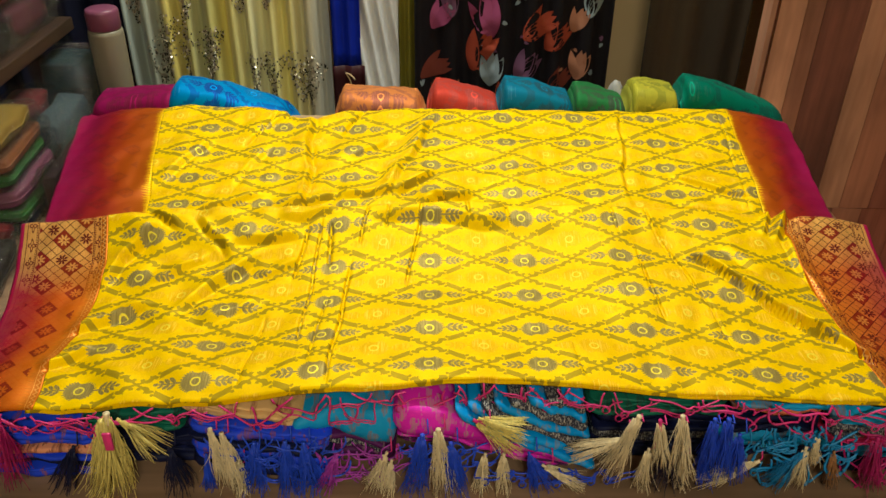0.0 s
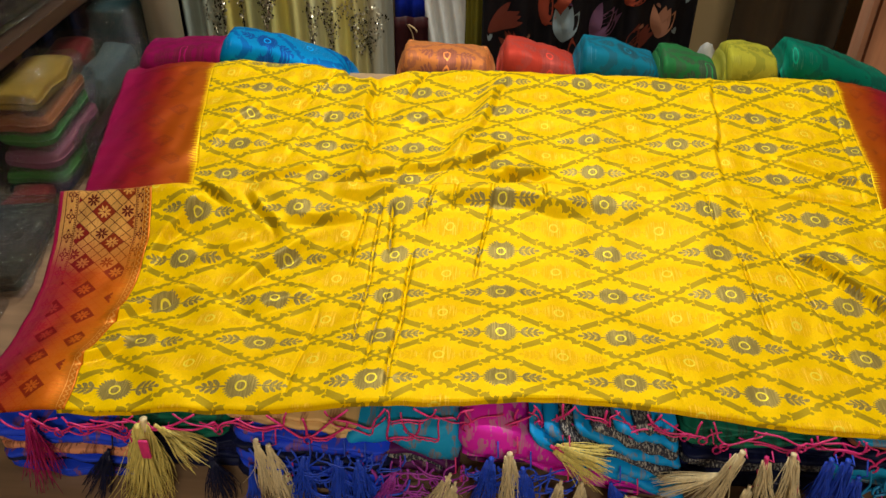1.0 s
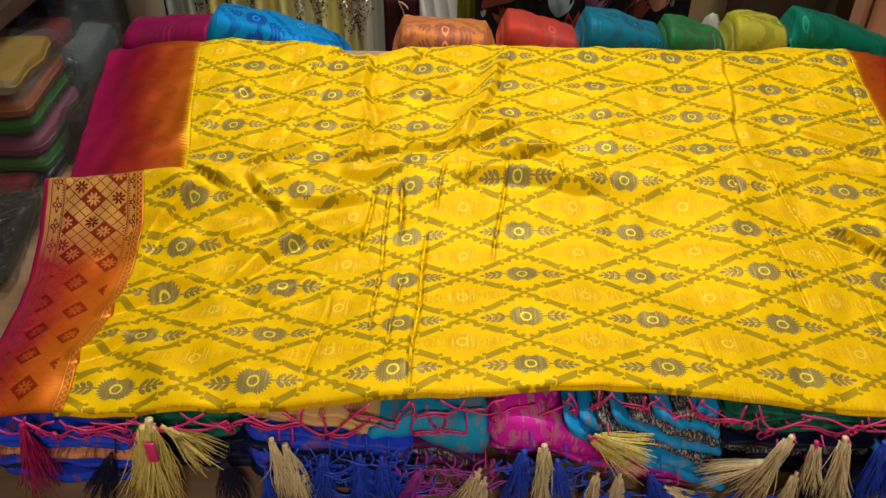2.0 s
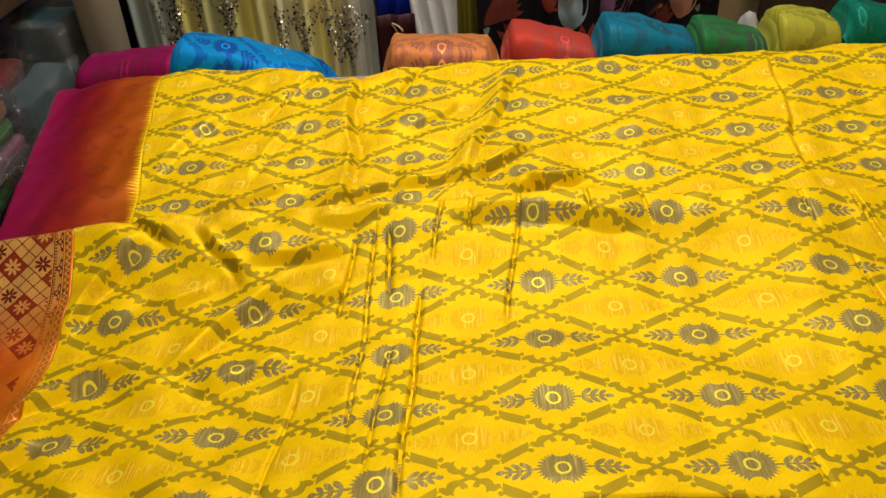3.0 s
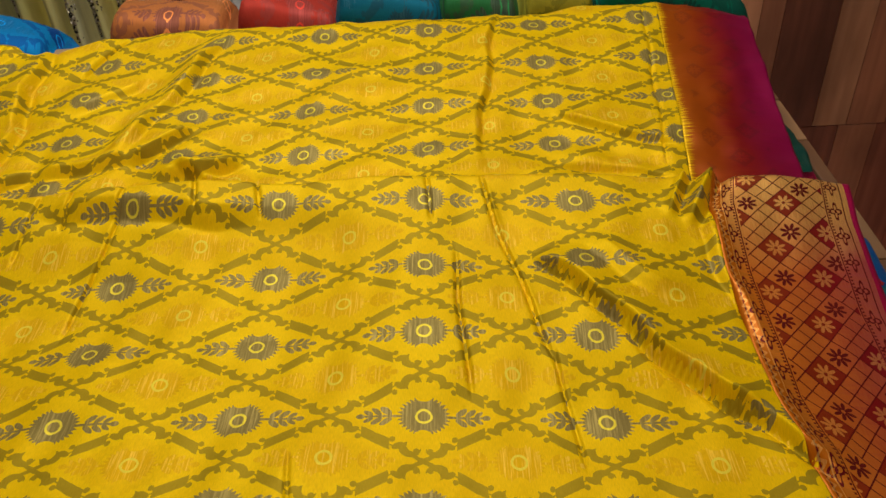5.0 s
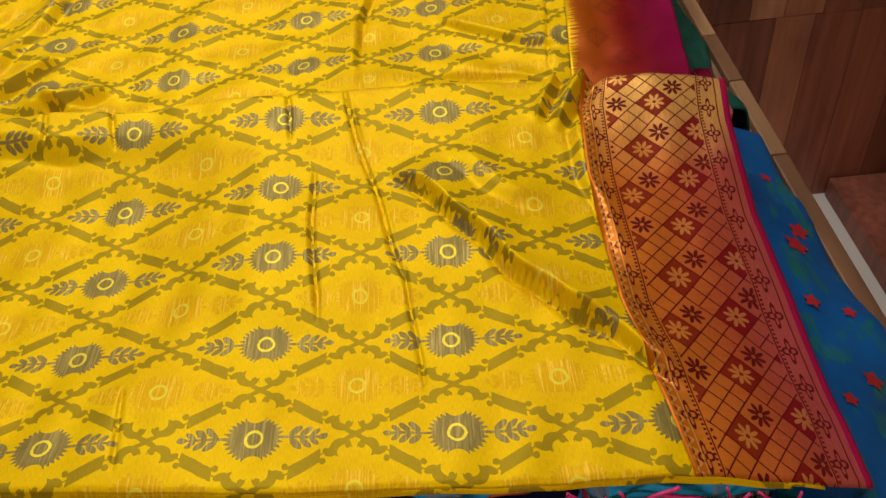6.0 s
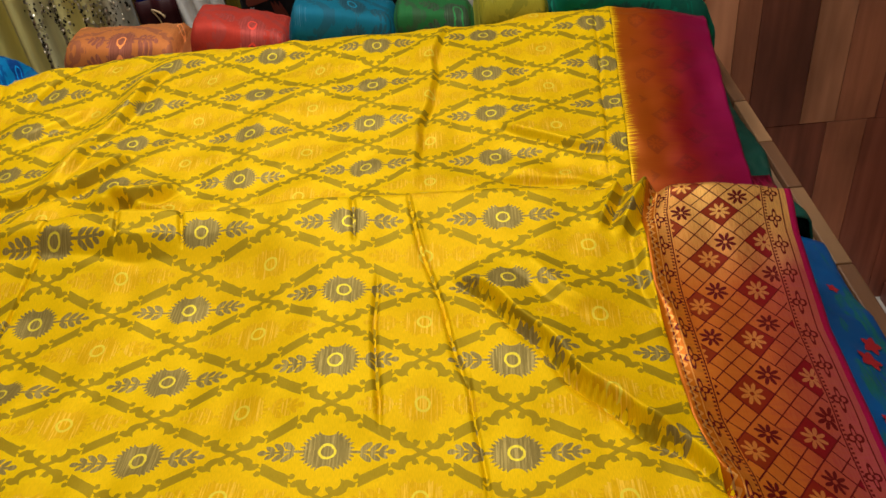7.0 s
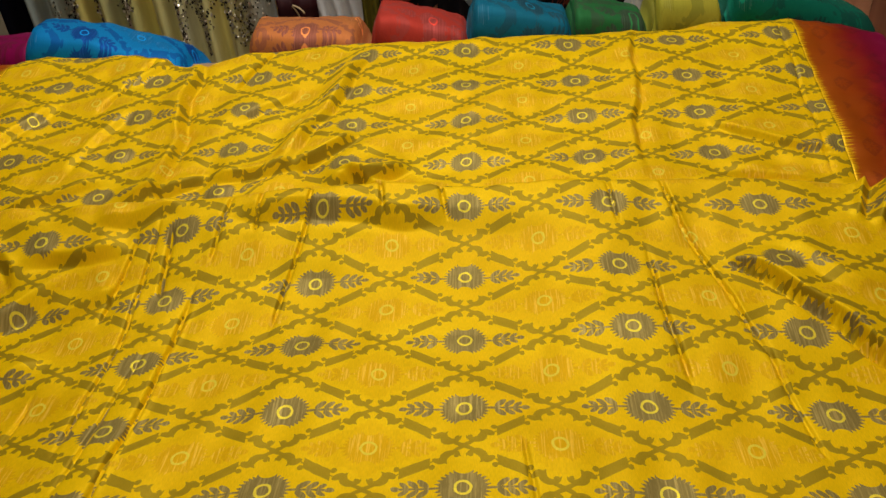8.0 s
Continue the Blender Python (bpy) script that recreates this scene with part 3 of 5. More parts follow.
# ---- bundles behind the saree ----
def loaf(x0, x1, y, half, ztop0, ztop1, z0=TOP):
    """A rounded bundle of cloth lying along x, its top sloping from one end to the other."""
    bm = bmesh.new()
    n, m = 26, 28
    rows = []
    for i in range(n + 1):
        t = i / n
        e = min(1, math.sin(min(t, 1 - t) / 0.09 * 1.5708) if min(t, 1 - t) < 0.09 else 1)
        e = max(e, 0.15) ** 0.35
        zt = ztop0 + (ztop1 - ztop0) * t ** 1.4
        cz, hz = (zt + z0) / 2, (zt - z0) / 2
        row = []
        for j in range(m):
            a = 2 * math.pi * j / m
            ca, sa = math.cos(a), math.sin(a)
            px = abs(ca) ** 0.55 * math.copysign(1, ca) * half * (0.75 + 0.25 * e)
            pz = abs(sa) ** 0.55 * math.copysign(1, sa) * hz * e
            q = Vector((x0 + (x1 - x0) * t, y + px, cz + pz))
            q += Vector((0.3, 1, 0.8)) * (0.0045 * noise.noise(q * 20) + 0.0022 * noise.noise(q * 60)) * (sa > -0.2)
            row.append(bm.verts.new((q.x, q.y, max(z0, q.z))))
        rows.append(row)
    for a, b in zip(rows, rows[1:]):
        for j in range(m):
            bm.faces.new((a[j], b[j], b[(j + 1) % m], a[(j + 1) % m]))
    bm.faces.new(rows[0][::-1]), bm.faces.new(rows[-1])
    return bm


ROLLS = [
    ("magenta", (0.30, 0.006, 0.10), (0.18, 0.01, 0.05), -0.665, -0.50, 0.885, 0.898),
    ("bright blue", (0.004, 0.27, 0.68), (0.004, 0.07, 0.30), -0.518, -0.285, 0.916, 0.856),
    ("peach orange", (0.68, 0.24, 0.07), (0.30, 0.10, 0.06), -0.20, -0.035, 0.897, 0.888),
    ("coral red", (0.58, 0.06, 0.04), (0.36, 0.06, 0.05), -0.022, 0.115, 0.912, 0.880),
    ("teal blue", (0.01, 0.20, 0.33), (0.02, 0.09, 0.13), 0.112, 0.255, 0.918, 0.888),
    ("leaf green", (0.03, 0.20, 0.06), (0.05, 0.09, 0.05), 0.250, 0.355, 0.904, 0.884),
    ("lime yellow", (0.50, 0.48, 0.05), (0.24, 0.24, 0.03), 0.360, 0.452, 0.914, 0.905),
    ("emerald green", (0.006, 0.20, 0.13), (0.01, 0.08, 0.06), 0.455, 0.665, 0.928, 0.862),
]
for nm, c1_, c2_, xa, xb, za, zb in ROLLS:
    mat = weave_mat("silk_" + nm.replace(" ", "_"), [c * 0.86 for c in c1_], c2_, [c * 0.66 for c in c1_], [min(1, c * 1.5) for c in c1_], [0.25 * p + 0.75 * q for p, q in zip(c1_, c2_)], satin=0.3)
    th = thing("folded_saree", nm + " brocade saree folded into a soft bundle", "saree", group="bundles at the back of the table")
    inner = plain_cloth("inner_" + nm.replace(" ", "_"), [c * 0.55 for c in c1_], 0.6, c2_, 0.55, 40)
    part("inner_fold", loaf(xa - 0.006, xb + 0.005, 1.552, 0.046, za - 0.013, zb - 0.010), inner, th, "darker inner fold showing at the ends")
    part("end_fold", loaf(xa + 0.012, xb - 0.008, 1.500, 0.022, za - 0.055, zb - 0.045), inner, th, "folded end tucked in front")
    ob = part("outer_fold", loaf(xa, xb, 1.545, 0.055, za, zb), mat, th)
    uv = ob.data.uv_layers.new(name="weave")
    for lp in ob.data.loops:
        p = ob.data.vertices[lp.vertex_index].co
        uv.data[lp.index].uv = ((p.x - xa - 0.085) / 0.14, (p.y * 0.8 - p.z - 0.325) / 0.075)

# ---- hanging clothes ----
def pleat_depth(n, depth, seed, x0, x1):
    """The pleats' depth as a function of x and of the height from 0 to 1."""
    rng = np.random.default_rng(seed)
    ph = np.cumsum(rng.uniform(0.6, 1.4, 40))
    ph = (ph - ph[0]) / (ph[-1] - ph[0]) * n * 6.28
    xs = np.linspace(x0, x1, 40)
    return lambda x, t: depth * np.sin(np.interp(x0 + np.mod(x - x0, (x1 - x0) * 1.000001), xs, ph) + 0.5 * t) * (0.6 + 0.4 * (1 - t))


def pleats(x0, x1, y, z0, z1, n, depth, seed, lean=0.0, rows=14):
    s = np.linspace(0, 1, 16 * n)[None, :]
    t = np.linspace(0, 1, rows)[:, None]
    X = x0 + (x1 - x0) * s + 0 * t
    Yv = y - pleat_depth(n, depth, seed, x0, x1)(X + lean * (t - 0.4), t)
    Zv = z0 + (z1 - z0) * t + 0 * s
    return X, Yv, Zv, X, Zv


def cloth_lines(name, stops, rough=0.6, sheer=0.0):
    """Cloth dyed in soft vertical stripes: stops of (x, colour)."""
    M = Mat(name, rough, 0, 0.3, 0.2)
    sep = M.t.nodes.new("ShaderNodeSeparateXYZ")
    o = M.coord("Object")
    M.link(o, sep.inputs[0])
    Ex.tree = M.t
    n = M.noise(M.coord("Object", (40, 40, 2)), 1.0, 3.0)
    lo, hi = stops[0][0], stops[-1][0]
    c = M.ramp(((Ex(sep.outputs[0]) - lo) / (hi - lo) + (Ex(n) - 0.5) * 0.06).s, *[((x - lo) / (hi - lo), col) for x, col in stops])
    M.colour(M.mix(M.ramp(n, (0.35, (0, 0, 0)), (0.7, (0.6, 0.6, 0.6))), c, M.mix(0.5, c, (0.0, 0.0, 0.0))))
    M.bump(M.noise(M.coord("Object", (700, 700, 700)), 1.0, 1.0), 0.4, 0.0008)
    return M.m


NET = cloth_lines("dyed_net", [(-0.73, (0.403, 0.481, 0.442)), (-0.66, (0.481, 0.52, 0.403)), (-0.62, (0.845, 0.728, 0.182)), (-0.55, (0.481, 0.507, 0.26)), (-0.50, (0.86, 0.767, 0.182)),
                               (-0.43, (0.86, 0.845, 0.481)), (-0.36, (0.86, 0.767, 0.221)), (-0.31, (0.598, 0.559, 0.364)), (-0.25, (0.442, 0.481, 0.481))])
BLUE_CLOTH = plain_cloth("royal_blue_cloth", (0.008, 0.028, 0.46), 0.4)
MAROON_CLOTH = plain_cloth("dark_maroon_cloth", (0.035, 0.006, 0.008), 0.5)
WHITE_CLOTH = plain_cloth("white_satin", (0.90, 0.93, 0.93), 0.4)
OLIVE_CLOTH = plain_cloth("olive_cloth", (0.25, 0.22, 0.03))
BLACK_CLOTH = plain_cloth("black_cloth", (0.010, 0.008, 0.011), 0.65)
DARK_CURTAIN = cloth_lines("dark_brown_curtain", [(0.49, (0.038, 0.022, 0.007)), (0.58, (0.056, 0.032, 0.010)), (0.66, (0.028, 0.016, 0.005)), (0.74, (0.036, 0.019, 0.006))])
NAVY_CLOTH = plain_cloth("navy_cloth", (0.006, 0.009, 0.03), 0.6)
STEEL = Mat("brushed_steel_rail", 0.3, 1.0)
STEEL.colour((0.55, 0.55, 0.55))
STEEL = STEEL.m
GOLD_THREAD = plain_cloth("gold_embroidery", (0.62, 0.45, 0.24), 0.35)
SEQUIN = Mat("silver_sequin", 0.38, 1.0)
SEQUIN.colour((0.62, 0.58, 0.46))
SEQUIN = SEQUIN.m
BEAD = plain_cloth("dark_bead", (0.03, 0.03, 0.022), 0.3)


def tube(bm, pts, r, sides=5, taper=1.0):
    """A thin cord through points, added to bm."""
    rings = []
    pts = [Vector(p) for p in pts]
    for i, p in enumerate(pts):
        d = (pts[min(i + 1, len(pts) - 1)] - pts[max(i - 1, 0)]).normalized()
        a = d.orthogonal().normalized()
        b = d.cross(a)
        rr = r * (1 + (taper - 1) * i / max(1, len(pts) - 1))
        rings.append([bm.verts.new(p + (a * math.cos(k * 6.2832 / sides) + b * math.sin(k * 6.2832 / sides)) * rr) for k in range(sides)])
    for q, w in zip(rings, rings[1:]):
        for k in range(sides):
            bm.faces.new((q[k], q[(k + 1) % sides], w[(k + 1) % sides], w[k]))
    bm.faces.new(rings[0][::-1])
    bm.faces.new(rings[-1])


RAIL_Z = 1.78
rail = thing("clothes_rail", "plain steel clothes rail fixed to the wall", "rail")
bm = bmesh.new()
tube(bm, [(-0.80, 1.96, RAIL_Z), (0.80, 1.96, RAIL_Z)], 0.012, 12)
part("bar", bm, STEEL, rail)
for x in (-0.78, 0.0, 0.78):
    bm = bmesh.new()
    tube(bm, [(x, 1.96, RAIL_Z), (x, 2.11, RAIL_Z)], 0.009, 10)
    part("bracket", bm, STEEL, rail)


def hanging(name, label, category, x0, x1, y, n, depth, mat, seed, z0=0.45, lean=0.0, piece="skirt"):
    th = thing(name, label, category)
    X, Yv, Zv, U, V = pleats(x0, x1, y, z0, RAIL_Z + 0.012, n, depth, seed, lean, 90 if lean else 30)
    pull = np.clip((Zv - 1.5) / 0.28, 0, 1) ** 2
    sheet(piece, X, Yv * (1 - pull) + 1.96 * pull, Zv, U, V, mat, th, 0.001)
    return th


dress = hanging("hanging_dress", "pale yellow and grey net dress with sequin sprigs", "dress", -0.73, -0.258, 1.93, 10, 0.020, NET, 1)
fall = pleat_depth(10, 0.020, 1, -0.73, -0.258)


def sprig(x, z, w, h, seed):
    """A spray of sequins and beads sewn on net: stems that branch upwards."""
    rng = random.Random(seed)
    bs, bb = bmesh.new(), bmesh.new()
    for _ in range(190):
        t = rng.random() ** 0.8
        a = rng.choice((-0.75, -0.4, -0.1, 0.2, 0.5, 0.8)) + rng.gauss(0, 0.07)
        px, pz = x + math.sin(a * (0.5 + 0.8 * t)) * w * 1.35 * t + rng.gauss(0, 0.0025), z + h * t * math.cos(a * 0.7)
        tt = (pz - 0.45) / (RAIL_Z + 0.012 - 0.45)
        c = Vector((px, 1.93 - float(fall(np.array(px), np.array(tt))) - 0.0022, pz))
        bm, r = (bs, rng.uniform(0.0014, 0.0032)) if rng.random() < 0.55 else (bb, rng.uniform(0.0012, 0.0026))
        q = Euler((1.57 + rng.gauss(0, 0.4), 0, rng.gauss(0, 0.4))).to_matrix()
        ring = [bm.verts.new(c + q @ Vector((math.cos(k * 1.047) * r, math.sin(k * 1.047) * r * 1.2, 0))) for k in range(6)]
        top = bm.verts.new(c + q @ Vector((0, 0, 0.0008)))
        for k in range(6):
            bm.faces.new((ring[k], ring[(k + 1) % 6], top))
    return bs, bb


for k, (x, z, w, h) in enumerate(((-0.66, 0.74, 0.02, 0.15), (-0.635, 0.76, 0.02, 0.17), (-0.60, 0.73, 0.018, 0.20), (-0.545, 0.74, 0.028, 0.15), (-0.53, 0.80, 0.02, 0.10), (-0.44, 0.70, 0.015, 0.14),
                                  (-0.40, 0.70, 0.024, 0.14), (-0.33, 0.71, 0.045, 0.14), (-0.31, 0.70, 0.035, 0.12), (-0.46, 0.93, 0.03, 0.08), (-0.40, 0.94, 0.03, 0.06), (-0.70, 0.9, 0.02, 0.1), (-0.58, 0.92, 0.02, 0.09))):
    bs, bb = sprig(x, z, w, h, 50 + k)
    tagged(part("sequin_spray", bs, SEQUIN, dress, "silver sequins"), kind="stuff")
    tagged(part("bead_spray", bb, BEAD, dress, "dark beads"), kind="stuff")

blue = hanging("hanging_cloth", "royal blue cloth with a dark maroon end, hanging", "cloth", -0.254, -0.188, 1.94, 2, 0.006, BLUE_CLOTH, 2, 0.80)
X, Yv, Zv, U, V = pleats(-0.256, -0.180, 1.935, 0.45, 0.805, 2, 0.006, 2)
sheet("end_piece", X, Yv, Zv, U, V, MAROON_CLOTH, blue, 0.001, "dark maroon end piece")
bm = bmesh.new()
tube(bm, [(-0.216 + 0.012 * math.cos(a) * (1 - a / 9), 1.922, 0.775 + 0.028 * math.sin(a * 0.5) - 0.004 * a) for a in [k * 0.3 for k in range(24)]], 0.0022, 6, 0.5)
part("motif", bm, GOLD_THREAD, blue, "gold embroidered paisley")
hanging("hanging_cloth", "white satin cloth draped in slanting folds", "cloth", -0.188, -0.098, 1.945, 3, 0.008, WHITE_CLOTH, 3, 0.45, 0.22)
hanging("hanging_cloth", "olive yellow cloth hanging in a narrow strip", "cloth", -0.100, -0.055, 1.965, 2, 0.006, OLIVE_CLOTH, 4)
black = hanging("hanging_dress", "black dress printed with red and purple tulips", "dress", -0.06, 0.397, 1.92, 7, 0.013, BLACK_CLOTH, 5)
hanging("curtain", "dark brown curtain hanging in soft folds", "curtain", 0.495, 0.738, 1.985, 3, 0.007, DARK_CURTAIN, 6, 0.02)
hanging("hanging_cloth", "navy cloth hanging beside the net dress", "cloth", -1.15, -0.735, 1.945, 6, 0.012, NAVY_CLOTH, 8, 0.02)

# printed tulips
fall_b = pleat_depth(7, 0.013, 5, -0.06, 0.397)
PRINTS = {
    "coral": plain_cloth("coral_print", (0.42, 0.075, 0.04), 0.6), "rust": plain_cloth("rust_print", (0.20, 0.045, 0.03), 0.6), "peach": plain_cloth("peach_print", (0.45, 0.20, 0.12), 0.6),
    "pink": plain_cloth("pink_print", (0.38, 0.08, 0.20), 0.6), "purple": plain_cloth("purple_print", (0.20, 0.09, 0.17), 0.6), "ice": plain_cloth("ice_blue_print", (0.30, 0.38, 0.42), 0.6),
}


def tulip(x, z, size, lean, colour):
    """Overlapping pointed petals printed on the cloth."""
    bm = bmesh.new()
    for a in (-0.38, 0.0, 0.38, 0.16):
        n = 9
        left, right = [], []
        for i in range(n + 1):
            t = i / n
            w = size * 0.17 * math.sin(math.pi * min(1, t * 0.96 + 0.04)) ** 0.8 * (1.15 - 0.5 * t)
            px, pz = t * size * math.sin(a * 0.8) + 0, t * size * math.cos(a * 0.8) * (1 - 0.1 * abs(a))
            for sgn, row in ((-1, left), (1, right)):
                qx, qz = px + sgn * w, pz
                gx, gz = x + qx * math.cos(lean) + qz * math.sin(lean), z - qx * math.sin(lean) + qz * math.cos(lean)
                tt = (gz - 0.45) / (RAIL_Z + 0.012 - 0.45)
                row.append(bm.verts.new((gx, 1.92 - float(fall_b(np.array(gx), np.array(tt))) - 0.0016 - 0.0002 * a, gz)))
        for i in range(n):
            bm.faces.new((left[i], right[i], right[i + 1], left[i + 1]))
    part("printed_tulip", bm, PRINTS[colour], black)


def px_x(u): return (u - 779) * 0.001335


for u, v, sz, lean, col in ((765, 45, .06, .5, "pink"), (870, 60, .085, -.3, "pink"), (925, 62, .075, .75, "coral"), (965, 82, .065, .6, "coral"), (835, 118, .085, .35, "coral"), (745, 130, .065, .95, "rust"),
                            (868, 150, .07, .05, "ice"), (915, 140, .07, .5, "purple"), (975, 160, .06, .6, "rust"), (1010, 50, .05, .3, "peach"), (1022, 135, .06, .1, "peach"), (800, 20, .05, -.2, "purple"),
                            (1035, 20, .06, .2, "ice"), (795, 175, .05, -.5, "rust"), (890, 190, .06, .2, "coral")):
    tulip(px_x(u), 0.826 + (100 - v) * 0.00132, sz * 1.25, lean, col)
rng = random.Random(12)
for _ in range(22):
    tulip(rng.uniform(-0.05, 0.38), rng.uniform(0.75, 1.0), rng.uniform(0.008, 0.018), rng.uniform(-1.5, 1.5), rng.choice(("ice", "peach", "purple")))
for _ in range(40):
    tulip(rng.uniform(-0.03, 0.36), rng.uniform(1.02, 1.45), rng.uniform(0.03, 0.08), rng.uniform(-0.8, 0.8), rng.choice(("ice", "peach", "purple", "coral", "pink", "rust")))

# ---- patchwork boards on the wall ----
BOARD_PALE = wood_mat("pale_brown_board", (0.645, 0.323, 0.197), (0.502, 0.224, 0.129))
BOARD_MID = wood_mat("brown_board", (0.466, 0.188, 0.111), (0.323, 0.122, 0.0717))
BOARD_DARK = wood_mat("dark_red_board", (0.305, 0.0986, 0.0627), (0.179, 0.0538, 0.0358))
panel = thing("panel_wall", "patchwork of pale, brown and dark red wooden boards", "wall panel", kind="structure")
flat(part("backing", box(0.748, 2.4, 1.878, 1.905, 0.0, 2.55), BOARD_DARK, panel))
flat(part("edge_strip", box(0.736, 0.747, 1.862, 1.91, 0.0, 2.55), BOARD_PALE, panel))
rng = random.Random(4)
for za, zb, cuts in (
    (0.0, 0.461, ((0.749, .12, 2), (0, .14, 2), (0, .075, 1), (0, .09, 2), (0, .10, 2), (0, .12, 2), (0, .1, 1), (0, .1, 2), (0, .1, 0), (0, .1, 2))),
    (0.463, 1.19, ((0.755, .060, 0), (0, .042, 1), (0, .10, 2), (0, .066, 0), (0, .075, 1), (0, .07, 2), (0, .09, 2), (0, .11, 1), (0, .1, 2), (0, .1, 0), (0, .1, 1))),
    (1.192, 1.95, ((0.755, .09, 1), (0, .10, 2), (0, .09, 0), (0, .11, 1), (0, .10, 2), (0, .09, 1), (0, .11, 0), (0, .1, 1))),
    (1.952, 2.55, ((0.755, .10, 2), (0, .10, 1), (0, .09, 0), (0, .11, 2), (0, .10, 1), (0, .09, 1), (0, .11, 2), (0, .1, 1)))):
    x = cuts[0][0]
    for _, w, kind_ in cuts:
        flat(part("board", box(x, x + w - 0.0012, 1.866 - rng.random() * 0.003, 1.8775, za, zb), (BOARD_PALE, BOARD_MID, BOARD_DARK)[kind_], panel))
        x += w
step = thing("low_step", "low dark brown wooden step on the floor", "step")
flat(part("riser", box(1.202, 2.2, 0.4, 1.86, 0.0, 0.05, 0.004), BOARD_DARK, step))

# light wood lipping along the table's side
LIP_A = wood_mat("pale_lipping", (0.36, 0.20, 0.095), (0.25, 0.135, 0.065), 1)
LIP_B = wood_mat("brown_lipping", (0.24, 0.115, 0.055), (0.16, 0.075, 0.036), 1)
for y0, y1, m in ((0.30, 0.80, LIP_A), (0.802, 1.10, LIP_B), (1.102, 1.235, LIP_A), (1.237, 1.335, LIP_B), (1.337, 1.44, LIP_A), (1.442, 1.74, LIP_B)):
    flat(part("lipping", box(0.6805, 0.697, y0, y1, TOP - 0.032, TOP + 0.006, 0.002), m, table))

# ---- piles of folded sarees ----
def slab(x0, x1, yf, yb, z0, z1, seed, slope=0.0, sag=0.0):
    """One folded width of cloth: a cushion-like slab with a rounded, wavering front; z0 and z1 its heights, slope by which it drops along x."""
    bm = bmesh.new()
    rng = random.Random(seed)
    p1, p2, p3 = (rng.uniform(0, 6.28) for _ in range(3))
    n = 26
    h = (z1 - z0) / 2
    rows = []
    for i in range(n + 1):
        t = i / n
        x = x0 + (x1 - x0) * t
        e = min(1.0, min(t, 1 - t) / 0.07) ** 0.5
        dz = -slope * (t - 0.5) + 0.0016 * math.sin(t * 7 + p1) + 0.0008 * math.sin(t * 19 + p3) - sag * (2 * t - 1) ** 2
        dy = 0.0022 * math.sin(t * 9 + p2) + 0.001 * math.sin(t * 23 + p1) + 0.008 * (1 - e)
        hh = h * (0.35 + 0.65 * e)
        cz = (z0 + z1) / 2 + dz
        prof = [(yf + hh - hh * math.sin(a), cz + hh * math.cos(a)) for a in [math.pi * k / 8 for k in range(9)]]
        prof += [(yf + 0.08, cz - hh), (yb, cz - hh), (yb, cz + hh), (yf + 0.08, cz + hh)]
        rows.append([bm.verts.new((x, py + dy, max(pz, TOP))) for py, pz in prof])
    m = len(rows[0])
    for a, b in zip(rows, rows[1:]):
        for j in range(m):
            bm.faces.new((a[j], b[j], b[(j + 1) % m], a[(j + 1) % m]))
    bm.faces.new(rows[0][::-1])
    bm.faces.new(rows[-1])
    bmesh.ops.recalc_face_normals(bm, faces=bm.faces[:])
    return bm


def silk(name, colour, motif, amount=0.58, scale=38):
    return plain_cloth(name, [min(0.88, c * 3.3) for c in colour], 0.55, motif, amount - 0.02, scale * 1.5)


SILK = {
    "royal": silk("royal_blue_silk", (0.006, 0.022, 0.30), (0.24, 0.07, 0.07), 0.60), "navy": silk("navy_silk", (0.002, 0.003, 0.015), (0.015, 0.02, 0.08)),
    "green": silk("bottle_green_silk", (0.004, 0.052, 0.032), (0.02, 0.04, 0.03)), "peach": silk("peach_silk", (0.62, 0.17, 0.07), (0.35, 0.12, 0.07)),
    "teal": silk("teal_silk", (0.006, 0.12, 0.24), (0.25, 0.18, 0.17), 0.57), "plum": silk("plum_silk", (0.032, 0.004, 0.032), (0.30, 0.22, 0.20), 0.62, 60),
    "magenta": silk("magenta_silk", (0.42, 0.006, 0.18), (0.50, 0.26, 0.30), 0.56, 50), "sky": silk("sky_blue_silk", (0.003, 0.105, 0.36), (0.22, 0.22, 0.26), 0.61, 70),
    "rust": silk("rust_silk", (0.32, 0.065, 0.03), (0.10, 0.15, 0.16), 0.60), "black": silk("black_silver_silk", (0.012, 0.012, 0.018), (0.50, 0.47, 0.42), 0.53, 260),
    "crimson": silk("crimson_silk", (0.22, 0.008, 0.04), (0.30, 0.12, 0.08)), "peacock": silk("peacock_blue_silk", (0.004, 0.075, 0.20), (0.01, 0.13, 0.09), 0.50, 22),
    "darkgreen": silk("dark_green_silk", (0.002, 0.020, 0.015), (0.02, 0.08, 0.06), 0.60, 40), "border": silk("gold_border_silk", (0.30, 0.11, 0.06), (0.10, 0.02, 0.02), 0.5, 70),
}


